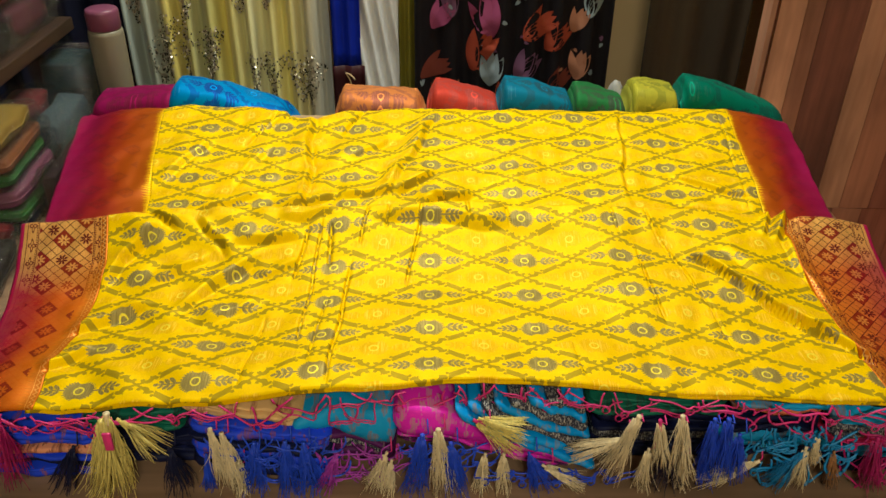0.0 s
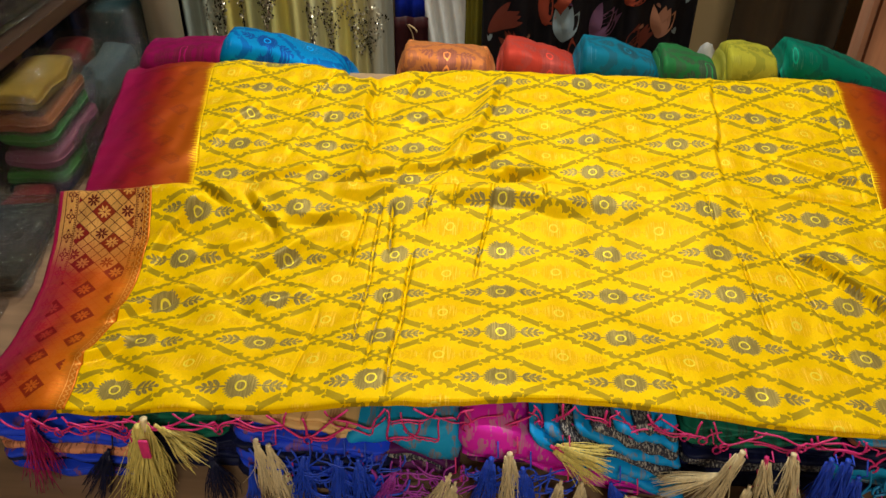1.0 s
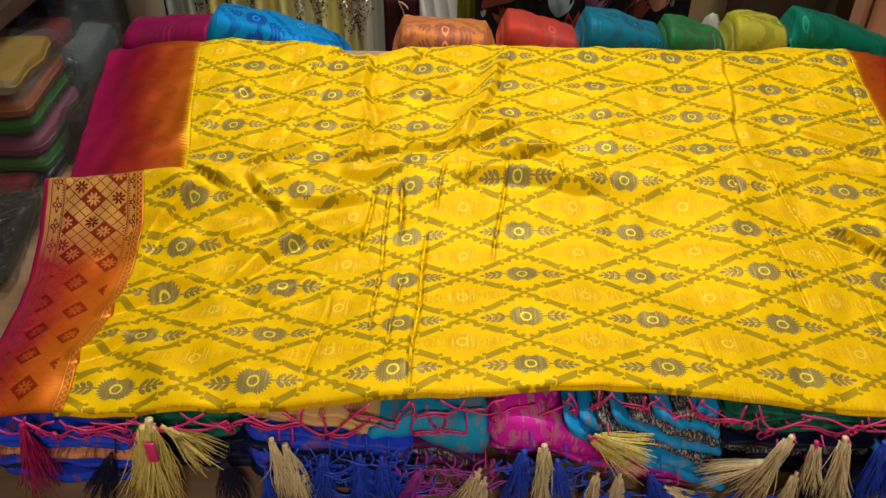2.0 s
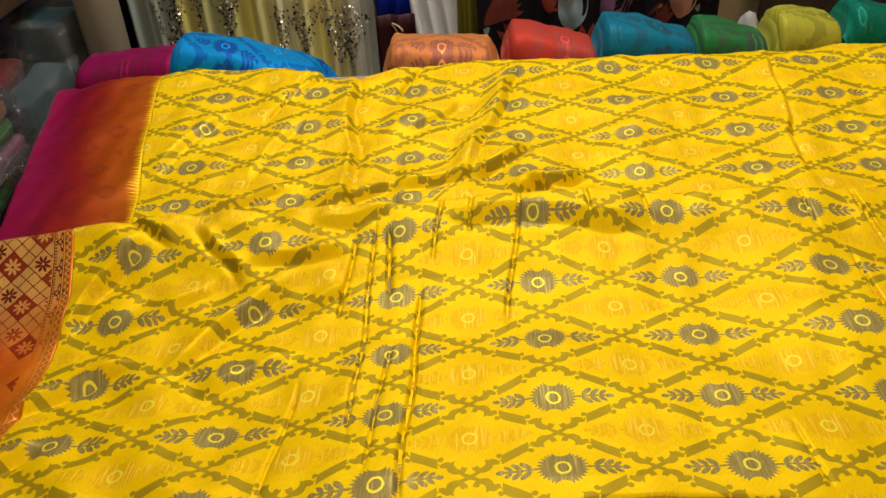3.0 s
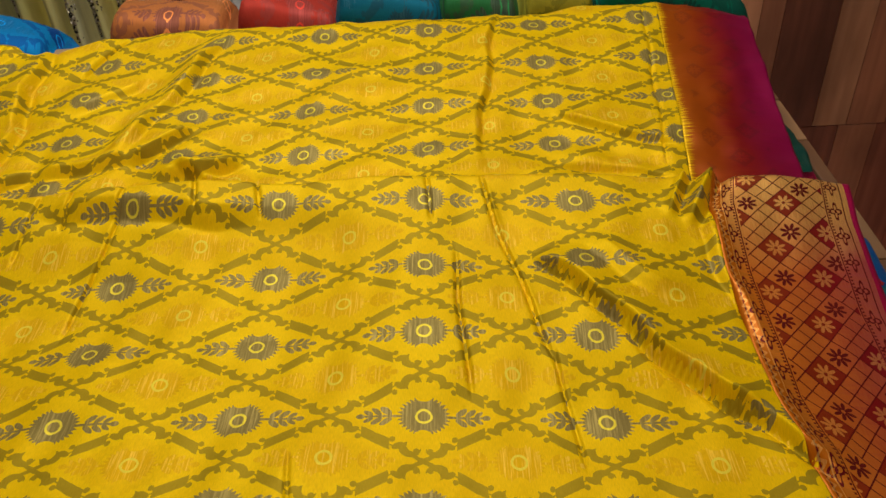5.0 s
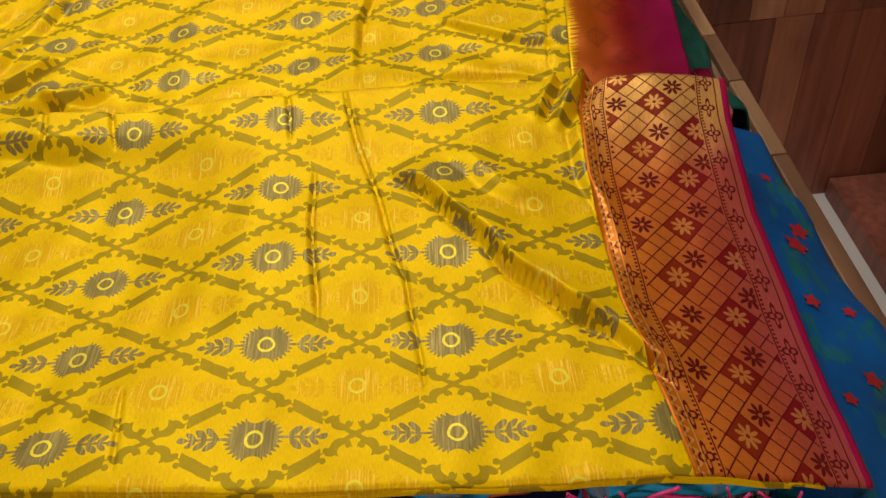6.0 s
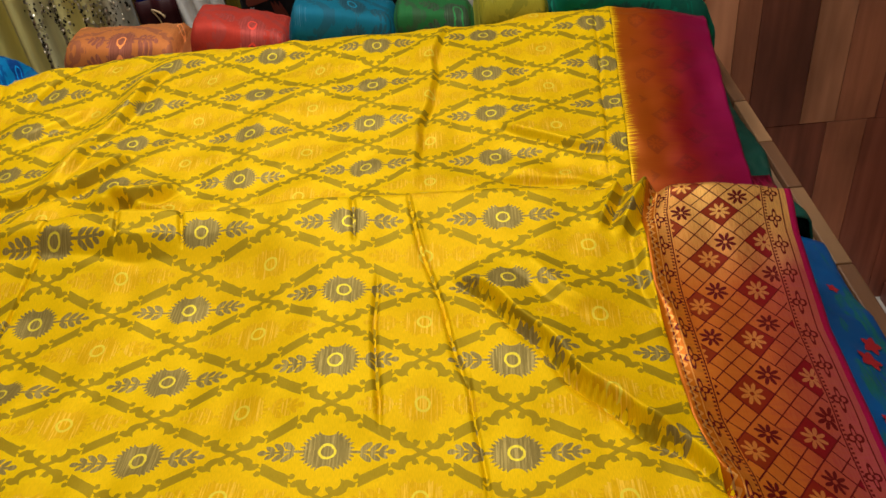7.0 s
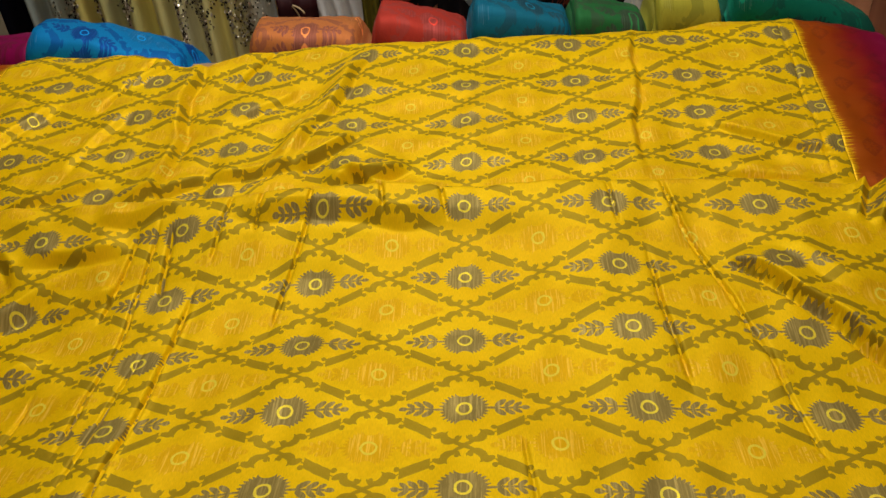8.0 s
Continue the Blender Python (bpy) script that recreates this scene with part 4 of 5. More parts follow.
def pile(label, x0, x1, yf, z0, z1, mats, slope=0.0, yb=1.045, sag=0.0, seed=0, fan=0.0):
    """A folded saree: one slab for each fold, from the bottom up."""
    th = thing("folded_saree", label, "saree", group="pile under the yellow saree")
    mats = [m for m in mats for _ in range(2 if len(mats) > 1 else 3)]
    n = len(mats)
    rng = random.Random(seed + int(x0 * 1000))
    yf += 0.012
    weights = [rng.uniform(0.5, 1.0) if k % 3 else rng.uniform(1.0, 2.2) for k in range(n)]
    cut = [sum(weights[:k]) / sum(weights) for k in range(n + 1)]
    for k, m in enumerate(mats):
        za, zb = z0 + (z1 - z0) * cut[k], z0 + (z1 - z0) * cut[k + 1]
        part("fold", slab(x0 + rng.uniform(-.004, .004), x1 + rng.uniform(-.004, .004), yf + fan * k + rng.uniform(-.005, .005) * (fan == 0), yb, za, zb + 0.0003, seed * 31 + k, slope, sag), SILK[m], th)
    return th


def ribbon(x0, x1, path, thick, yf, yb, seed, most):
    """One folded width of cloth that follows a path of (x, height) points; thick: its thickness at both ends. It bends level where it would rise above most."""
    rng = random.Random(seed)
    p1, p2 = rng.uniform(0, 6.28), rng.uniform(0, 6.28)
    bm = bmesh.new()
    n, rows = 36, []
    for i in range(n + 1):
        t = i / n
        x = x0 + (x1 - x0) * t
        e = min(1.0, min(t, 1 - t) / 0.06) ** 0.5
        hh = (thick[0] + (thick[1] - thick[0]) * t) / 2 * (0.3 + 0.7 * e)
        cz = float(lerp_at(x, *path)) + 0.0011 * math.sin(t * 11 + p1) + 0.0006 * math.sin(t * 27 + p2)
        cz = min(cz, most - hh)
        dy = 0.0028 * math.sin(t * 8 + p2) + 0.0012 * math.sin(t * 25 + p1) + 0.007 * (1 - e)
        rad = min(hh, 0.010)
        prof = [(yf + rad - rad * math.sin(a), cz + hh * math.cos(a)) for a in [math.pi * k / 12 for k in range(13)]]
        prof += [(yf + 0.09, cz - hh), (yb, cz - hh), (yb, cz + hh), (yf + 0.09, cz + hh)]
        rows.append([bm.verts.new((x, py + dy, max(pz, TOP))) for py, pz in prof])
    m = len(rows[0])
    for a, b in zip(rows, rows[1:]):
        for j in range(m):
            bm.faces.new((a[j], b[j], b[(j + 1) % m], a[(j + 1) % m]))
    bm.faces.new(rows[0][::-1])
    bm.faces.new(rows[-1])
    bmesh.ops.recalc_face_normals(bm, faces=bm.faces[:])
    return bm


def slanting(label, folds):
    """A folded saree whose widths slope and fan out: (material, x0, x1, path, thickness at both ends, front)."""
    th = thing("folded_saree", label, "saree", group="pile under the yellow saree")
    for k, (m, x0, x1, path, thick, yf) in enumerate(folds):
        part("fold", ribbon(x0, x1, path, thick, yf, 0.82, 900 + k + int(x0 * 1000), 0.858 - 0.0006 * (len(folds) - k)), SILK[m], th)
    return th


def below(path, left, right):
    """The same path, lowered by left at its start and by right at its end."""
    return [(x, z_ - left - (right - left) * k / (len(path) - 1)) for k, (x, z_) in enumerate(path)]


p_royal = pile("royal blue silk saree with a brown woven band, folded", -0.530, -0.385, 0.694, TOP, 0.824, ["royal", "navy", "royal", "border", "royal", "royal"], 0.004, yb=0.90, seed=1)
p_navy = pile("dark navy silk saree folded on the table", -0.388, -0.275, 0.716, TOP, 0.816, ["navy", "navy", "navy", "navy"], yb=0.90, seed=2)
p_green = pile("bottle green silk saree lying crumpled on a navy one", -0.40, -0.292, 0.704, 0.817, 0.838, ["green", "green"], 0.004, yb=0.80, seed=3)
p_blue = pile("royal blue saree with knotted fringe, folded", -0.282, -0.128, 0.692, TOP, 0.824, ["navy", "royal", "navy", "royal"], 0.028, yb=0.90, seed=4)
p_peach = pile("peach orange silk saree folded over a blue one", -0.287, -0.162, 0.702, 0.826, 0.846, ["peach"], 0.024, yb=0.80, seed=5)
TEAL_LOW = [(-0.168, 0.816), (-0.12, 0.808), (-0.055, 0.786)]
p_teal = slanting("teal silk saree with silver and plum bands, folded", [("plum", -0.150, -0.058, below(TEAL_LOW, 0.038, 0.028), (0.012, 0.010), 0.724), ("plum", -0.156, -0.060, below(TEAL_LOW, 0.026, 0.019), (0.012, 0.007), 0.721), ("black", -0.140, -0.072, below(TEAL_LOW, 0.016, 0.012), (0.007, 0.005), 0.719),
                  ("plum", -0.162, -0.056, below(TEAL_LOW, 0.008, 0.005), (0.009, 0.007), 0.718), ("teal", -0.170, -0.055, below(TEAL_LOW, -0.005, -0.027), (0.014, 0.056), 0.714)])
MAGENTA_LOW = [(-0.058, 0.806), (0.0, 0.806), (0.05, 0.788), (0.10, 0.769), (0.152, 0.757)]
p_magenta = slanting("magenta silk saree in loose slanting folds", [("plum", -0.040, 0.140, below(MAGENTA_LOW, 0.015, 0.004), (0.006, 0.004), 0.722), ("magenta", -0.048, 0.146, below(MAGENTA_LOW, 0.009, 0.001), (0.006, 0.006), 0.717),
                     ("plum", -0.050, 0.148, below(MAGENTA_LOW, 0.005, -0.004), (0.004, 0.005), 0.715), ("magenta", -0.054, 0.150, below(MAGENTA_LOW, 0.0015, -0.009), (0.004, 0.008), 0.711), ("magenta", -0.058, 0.152, below(MAGENTA_LOW, -0.024, -0.017), (0.047, 0.012), 0.708)])
SKY_LOW = [(0.004, 0.852), (0.012, 0.845), (0.067, 0.806), (0.165, 0.763), (0.172, 0.760)]
p_sky = slanting("sky blue silk saree with silver-black stripes, folded", [(m, x0, 0.170 - 0.0025 * k, below(SKY_LOW, -0.006 - 0.0105 * k, -0.006 - 0.0108 * k), (0.010, 0.0108), 0.702 + 0.0028 * k)
                 for k, (m, x0) in enumerate((("sky", 0.010), ("sky", 0.024), ("black", 0.039), ("sky", 0.053), ("black", 0.069), ("sky", 0.090), ("black", 0.110), ("sky", 0.128)))])
p_dark = pile("dark navy saree tucked between brighter ones", 0.172, 0.318, 0.724, TOP, 0.830, ["navy", "black", "navy", "navy"], yb=0.90, seed=9)
p_green2 = pile("bottle green saree rolled on a navy one", 0.160, 0.315, 0.712, 0.832, 0.849, ["green", "green"], 0.0, yb=0.80, seed=10)
p_dark2 = pile("navy and teal saree with sky blue fringe, folded", 0.32, 0.425, 0.718, TOP, 0.828, ["navy", "teal", "navy", "navy"], yb=0.90, seed=11)
p_rust = pile("rust and teal silk saree folded on a navy one", 0.322, 0.425, 0.710, 0.830, 0.848, ["rust", "teal"], 0.004, yb=0.80, seed=12)
p_mix = pile("crimson and teal saree with magenta fringe, folded", 0.43, 0.545, 0.705, TOP, 0.842, ["navy", "teal", "crimson", "black", "teal"], 0.006, yb=0.90, seed=13)
for k, (xa, xb, ms) in enumerate(((-0.56, -0.30, ["magenta", "plum"]), (-0.295, -0.02, ["royal", "teal"]), (-0.015, 0.24, ["peach", "rust"]), (0.245, 0.495, ["sky", "royal"]))):
    pile("folded silk saree hidden deep in the pile", xa, xb, 1.06, TOP, 0.845, ms * 2, 0.0, 1.44, seed=20 + k)


def side_slab(x0, x1, y0, y1, z_in, z_out, seed):
    """Cloth that slopes from the pile down towards the table's side."""
    s_ = np.linspace(0, 1, 40)[None, :]
    t_ = np.linspace(0, 1, 70)[:, None]
    X_ = x0 + (x1 - x0) * s_ + 0 * t_
    Y_ = y0 + (y1 - y0) * t_ + 0 * s_
    X_ = X_ + 0.006 * ripple(Y_ * 0.5, Y_, seed, 0.2) * s_
    Z_ = z_in + (z_out - z_in) * s_ ** 1.6 + 0.004 * ripple(X_, Y_, seed + 1, 0.11) + 0.0012 * ripple(X_, Y_, seed + 2, 0.03)
    drop = np.clip((s_ - 0.93) / 0.07, 0, 1) + 0 * t_
    Z_ = np.maximum(Z_ - 0.05 * drop ** 2, TOP + 0.001)
    return X_, Y_, Z_, X_, Y_


PEACOCK = plain_cloth("peacock_silk", (0.003, 0.085, 0.30), 0.45, (0.010, 0.13, 0.07), 0.55, 34)
th = thing("folded_saree", "peacock blue silk saree with small red flowers", "saree", group="pile under the yellow saree")
sheet("top_fold", *side_slab(0.535, 0.677, 0.66, 1.105, 0.826, 0.778, 41), PEACOCK, th, 0.002)
part("fold", slab(0.548, 0.655, 0.70, 1.09, TOP, 0.772, 77), SILK["peacock"], th)
RED_PRINT = plain_cloth("red_woven_flower", (0.40, 0.02, 0.03), 0.5)
Xs, Ys, Zs, _, _ = side_slab(0.535, 0.677, 0.66, 1.105, 0.826, 0.778, 41)


def woven_flower(x, y, r):
    i, j = np.unravel_index(np.argmin((Xs - x) ** 2 + (Ys - y) ** 2), Xs.shape)
    bm = bmesh.new()
    i, j = min(max(i, 1), 68), min(max(j, 1), 38)
    gx = (Zs[i, j + 1] - Zs[i, j - 1]) / (Xs[i, j + 1] - Xs[i, j - 1])
    gy = (Zs[i + 1, j] - Zs[i - 1, j]) / (Ys[i + 1, j] - Ys[i - 1, j])
    n = 20
    c = bm.verts.new((x, y, Zs[i, j] + 0.0012))
    ring = []
    for k in range(n):
        a = k / n * 6.2832
        rr = r * (0.78 + 0.22 * math.cos(5 * a))
        dx, dy = rr * math.cos(a), rr * math.sin(a)
        ring.append(bm.verts.new((x + dx, y + dy, Zs[i, j] + gx * dx + gy * dy + 0.0012)))
    for k in range(n):
        bm.faces.new((c, ring[k], ring[(k + 1) % n]))
    part("woven_flower", bm, RED_PRINT, th)


for x, y, r in ((0.636, 0.935, 0.011), (0.646, 0.955, 0.009), (0.622, 0.87, 0.007), (0.650, 0.865, 0.006), (0.638, 0.80, 0.008), (0.609, 1.045, 0.007), (0.645, 1.03, 0.006), (0.648, 0.76, 0.007), (0.612, 0.78, 0.006)):
    woven_flower(x, y, r)
th2 = thing("folded_saree", "dark green silk saree at the table's side", "saree", group="pile under the yellow saree")
sheet("top_fold", *side_slab(0.50, 0.662, 1.115, 1.50, 0.842, 0.795, 51), SILK["darkgreen"], th2, 0.002)
part("fold", slab(0.505, 0.640, 1.12, 1.47, TOP, 0.79, 78), SILK["darkgreen"], th2)
part("end_fold", slab(0.575, 0.640, 1.108, 1.16, 0.795, 0.809, 79), SILK["crimson"], th2, "dark red woven end")

# ---- fringe: laces and tassels ----
def yarn(name, colour, rough=0.45, metal=0.0):
    M = Mat(name, rough, metal, 0.5)
    n = M.noise(M.coord("Object", (400, 400, 60)), 1.0, 2.0)
    M.colour(M.mix(M.ramp(n, (0.3, (0, 0, 0)), (0.7, (1, 1, 1))), colour, [c * 0.7 for c in colour]))
    return M.m


YARN = {
    "gold": yarn("gold_yarn", (0.95, 0.80, 0.24), 0.4, 0.0), "cream": yarn("cream_yarn", (0.95, 0.80, 0.50), 0.4, 0.0), "royal": yarn("royal_blue_yarn", (0.02, 0.085, 0.80)),
    "pink": yarn("pink_yarn", (0.78, 0.03, 0.24)), "purple": yarn("purple_yarn", (0.45, 0.05, 0.50)), "sky": yarn("sky_blue_yarn", (0.01, 0.25, 0.58)), "navy": yarn("navy_yarn", (0.006, 0.01, 0.05)),
    "magenta": yarn("magenta_yarn", (0.50, 0.01, 0.16)), "tan": yarn("tan_yarn", (0.42, 0.20, 0.08)),
}


def tassel(owner, x, z, length, colour, spread=0.26, side=0.0, y=0.676, out=0.0, threads=80, seed=0, knot="", cord_to=None):
    """A knot and a skirt of loose threads. side: the lean along x; out: the lean towards the viewer (or, above 0.8, nearly lying)."""
    rng = random.Random(seed * 13 + int(x * 5000))
    bm = bmesh.new()
    axis = Vector((side, -out, -1)).normalized()
    a = axis.orthogonal().normalized()
    b = axis.cross(a)
    top = Vector((x, y, z))
    for _ in range(threads):
        ang, rad = rng.uniform(0, 6.28), math.sqrt(rng.random())
        ln = length * rng.uniform(0.68, 1.06)
        d = (a * math.cos(ang) + b * math.sin(ang)) * rad
        flick = Vector((rng.gauss(0, 1), rng.gauss(0, 0.5), rng.gauss(0, 0.3))) * length * (0.12 if rng.random() < 0.18 else 0.03)
        pts = []
        for k in range(6):
            t = k / 5
            p = top + axis * (ln * t) + d * (length * (0.05 + spread * 0.66 * t ** 1.1)) + flick * t * t + Vector((math.sin(t * 6 + ang * 3), math.cos(t * 5 + ang), 0)) * length * 0.022
            low = TOP + 0.002 + 0.004 * rng.random() - p.z
            p.y = min(p.y, 0.701)
            if low > 0:
                p.z, p.y = p.z + low, p.y - low * 1.2
            pts.append(p)
        tube(bm, pts, 0.00048, 3, 0.7)
    ob = part("tassel", bm, YARN[colour], owner, colour + " yarn tassel")
    kb = bmesh.new()
    tube(kb, [top - axis * 0.006, top - axis * 0.004, top, top + axis * 0.006, top + axis * 0.009], length * 0.036, 10, 0.8)
    part("knot", kb, YARN[knot or colour], ob)
    if cord_to:
        cb = bmesh.new()
        e = Vector(cord_to)
        mid_ = (e + top) / 2 + Vector((0.004, -0.004, -0.003))
        tube(cb, [e, mid_, top - axis * 0.004], 0.0009, 5)
        part("cord", cb, YARN["pink" if colour in ("cream", "gold", "tan") else colour], ob)
    return ob


def lace(owner, x0, x1, z, drop, colour, seed, step=0.050, y=0.690, r=0.00105, rows=2, label=""):
    """Knotted loops of cord; z None: sewn under the saree's front edge."""
    rng = random.Random(seed)
    bm = bmesh.new()

    def anchor(x):
        if z is None:
            return float(front_edge(np.array(x))) - 0.003, edge_z(x) + 0.010
        return y, z

    for row in range(rows):
        x = x0 + (step * 0.5 if row else 0)
        while x < x1:
            w = step * rng.uniform(0.6, 1.5)
            dp = drop * rng.uniform(0.3, 1.6)
            (ya, za), (yb_, zb_) = anchor(x), anchor(x + w)
            za, zb_ = za - row * drop * rng.uniform(0.3, 0.9), zb_ - row * drop * rng.uniform(0.3, 0.9)
            fw = rng.uniform(0.001, 0.008)
            pts = []
            for k in range(21):
                t = k / 20
                pts.append((x + w * t + 0.007 * math.sin(t * 7 + x * 80), ya + (yb_ - ya) * t - fw * math.sin(t * 3.14) - 0.002, za + (zb_ - za) * t - dp * math.sin(t * 3.14) ** 0.8 + 0.002 * math.sin(t * 15 + x * 50)))
            tube(bm, pts, r * rng.uniform(0.7, 1.3), 5)
            if rng.random() < 0.5:
                tube(bm, [(p[0], p[1] - 0.001, p[2] - 0.0025 - 0.001 * math.sin(p[0] * 900)) for p in pts[3:16]], r * 0.8, 5)
            if rng.random() < 0.5:
                c = Vector(pts[10])
                tube(bm, [c + Vector((0.004 * math.cos(q), -0.001, 0.005 * math.sin(q) - 0.004)) for q in [i * 0.63 for i in range(11)]], r, 5)
            x += w * rng.uniform(0.55, 1.0)
    return tagged(part("lace", bm, YARN[colour], owner, label or colour + " knotted cord lace"), kind="stuff")


def edge_z(x): return float(near_z(np.array([x]), np.array([0.72]))[0]) - 0.016


lace(saree, -0.50, -0.24, None, 0.009, "pink", 1)
lace(saree, -0.24, 0.06, None, 0.018, "pink", 2)
lace(saree, 0.06, 0.30, None, 0.012, "pink", 3)
lace(saree, 0.28, 0.56, None, 0.015, "pink", 4)
lace(p_blue, -0.255, -0.128, 0.822, 0.018, "royal", 5, 0.026, 0.698, 0.0011, 4)
lace(p_teal, -0.155, -0.055, 0.812, 0.022, "purple", 6, 0.03, 0.700, 0.0010, 4)
lace(p_magenta, -0.05, 0.03, 0.812, 0.012, "royal", 7, 0.025, 0.700, 0.0010, 3)
lace(p_dark2, 0.325, 0.43, 0.836, 0.022, "sky", 8, 0.028, 0.700, 0.0013, 4)
lace(p_mix, 0.43, 0.55, 0.832, 0.024, "magenta", 9, 0.034, 0.700, 0.0012, 4)
lace(p_sky, 0.03, 0.17, 0.778, 0.010, "royal", 10, 0.03, 0.694, 0.0009, 2)

for owner, x, z, ln, col, spread, side, out, kn in (
    (saree, -0.358, 0.848, 0.082, "gold", 0.20, 0.0, 0.12, "cream"), (saree, -0.366, 0.838, 0.086, "gold", 0.15, -0.16, 0.05, "gold"), (saree, -0.344, 0.842, 0.044, "gold", 0.50, 0.95, 0.0, "gold"),
    (saree, -0.252, 0.826, 0.058, "cream", 0.14, 0.08, 0.05, ""), (saree, -0.240, 0.820, 0.062, "cream", 0.14, 0.16, 0.05, ""), (saree, -0.228, 0.775, 0.030, "cream", 0.2, 0.1, 0.1, ""),
    (p_blue, -0.262, 0.788, 0.034, "royal", 0.3, 0.0, 0.05, ""), (p_blue, -0.208, 0.806, 0.054, "royal", 0.26, -0.05, 0.05, ""), (p_blue, -0.174, 0.808, 0.056, "royal", 0.24, 0.0, 0.05, ""), (p_blue, -0.154, 0.806, 0.054, "royal", 0.24, 0.08, 0.05, ""),
    (p_teal, -0.120, 0.790, 0.040, "purple", 0.26, -0.35, 0.05, ""), (saree, -0.066, 0.792, 0.040, "cream", 0.3, -0.35, 0.05, ""), (saree, -0.060, 0.780, 0.034, "cream", 0.3, -0.15, 0.05, ""),
    (p_magenta, -0.026, 0.818, 0.062, "royal", 0.26, -0.12, 0.05, ""), (saree, -0.008, 0.826, 0.068, "cream", 0.17, 0.06, 0.08, ""), (p_magenta, 0.006, 0.806, 0.052, "royal", 0.26, 0.12, 0.05, ""),
    (saree, 0.043, 0.790, 0.040, "cream", 0.24, -0.1, 0.05, ""), (saree, 0.064, 0.790, 0.040, "cream", 0.24, 0.0, 0.05, ""), (p_sky, 0.093, 0.792, 0.040, "royal", 0.45, 0.35, 0.05, ""), (saree, 0.112, 0.775, 0.040, "cream", 0.3, 1.6, 0.1, ""),
    (saree, 0.034, 0.842, 0.044, "gold", 0.42, 1.4, 0.08, "pink"), (saree, 0.040, 0.846, 0.038, "gold", 0.50, 3.0, 0.08, ""),
    (saree, 0.204, 0.846, 0.066, "cream", 0.20, -0.30, 0.08, ""), (saree, 0.192, 0.818, 0.048, "cream", 0.24, -2.6, 0.1, ""), (saree, 0.229, 0.840, 0.050, "cream", 0.24, 0.12, 0.05, "pink"), (saree, 0.252, 0.846, 0.062, "cream", 0.27, 0.08, 0.1, "cream"),
    (p_dark, 0.222, 0.798, 0.042, "cream", 0.24, -0.05, 0.05, ""), (p_dark, 0.262, 0.790, 0.036, "cream", 0.24, 0.0, 0.05, ""), (p_dark, 0.287, 0.842, 0.056, "royal", 0.2, 0.0, 0.05, ""), (p_dark, 0.302, 0.842, 0.062, "royal", 0.2, 0.02, 0.05, ""),
    (p_dark, 0.318, 0.820, 0.050, "royal", 0.26, 0.05, 0.03, ""), (p_dark, 0.283, 0.795, 0.038, "royal", 0.3, 0.2, 0.03, ""), (saree, 0.343, 0.782, 0.052, "cream", 0.2, -2.2, 0.1, ""), (p_dark2, 0.392, 0.795, 0.042, "sky", 0.3, -0.7, 0.05, ""),
    (saree, 0.395, 0.800, 0.040, "cream", 0.26, 0.0, 0.05, ""), (saree, 0.404, 0.820, 0.030, "cream", 0.18, 0.05, 0.05, "sky"), (saree, 0.428, 0.794, 0.036, "tan", 0.2, 0.15, 0.05, ""),
    (p_navy, -0.30, 0.80, 0.046, "navy", 0.4, 0.1, 0.05, ""), (p_royal, -0.405, 0.800, 0.046, "navy", 0.4, -0.4, 0.05, ""), (p_dark, 0.245, 0.806, 0.050, "navy", 0.4, 0.0, 0.0, ""), (p_royal, -0.474, 0.838, 0.066, "magenta", 0.24, 0.0, 0.06, ""),
    (p_mix, 0.47, 0.815, 0.055, "magenta", 0.24, 0.1, 0.05, ""), (p_mix, 0.52, 0.82, 0.05, "sky", 0.24, 0.0, 0.05, "")):
    tassel(owner, x, z + 0.007, ln * 1.25, col, spread, side, 0.692, out, 120 if ln > 0.08 else 80, int(abs(x) * 1000), kn, (x + 0.006, 0.700, min(z + 0.028, edge_z(x))))
# a pale tag of pink cloth on the golden tassel
bm = box(-0.361, -0.352, 0.6765, 0.6795, 0.822, 0.846, 0.001)
part("tag", bm, YARN["pink"], saree, "small pink cloth tag")

# ---- packs of clothes in clear wrappers ----
FILM = bpy.data.materials.new("clear_wrapper_film")
FILM.use_nodes = True
ft = FILM.node_tree
ft.nodes.remove(ft.nodes["Principled BSDF"])
tr, gl, mx = ft.nodes.new("ShaderNodeBsdfTransparent"), ft.nodes.new("ShaderNodeBsdfGlossy"), ft.nodes.new("ShaderNodeMixShader")
gl.inputs["Roughness"].default_value = 0.07
tr.inputs[0].default_value = (0.86, 0.86, 0.88, 1)
mx.inputs[0].default_value = 0.15
bp, nz = ft.nodes.new("ShaderNodeBump"), ft.nodes.new("ShaderNodeTexNoise")
nz.inputs["Scale"].default_value, nz.inputs["Detail"].default_value = 42.0, 4.0
bp.inputs["Strength"].default_value, bp.inputs["Distance"].default_value = 1.0, 0.01
ft.links.new(nz.outputs["Fac"], bp.inputs["Height"]), ft.links.new(bp.outputs[0], gl.inputs["Normal"])
ft.links.new(tr.outputs[0], mx.inputs[1]), ft.links.new(gl.outputs[0], mx.inputs[2])
ft.links.new(mx.outputs[0], ft.nodes["Material Output"].inputs["Surface"])


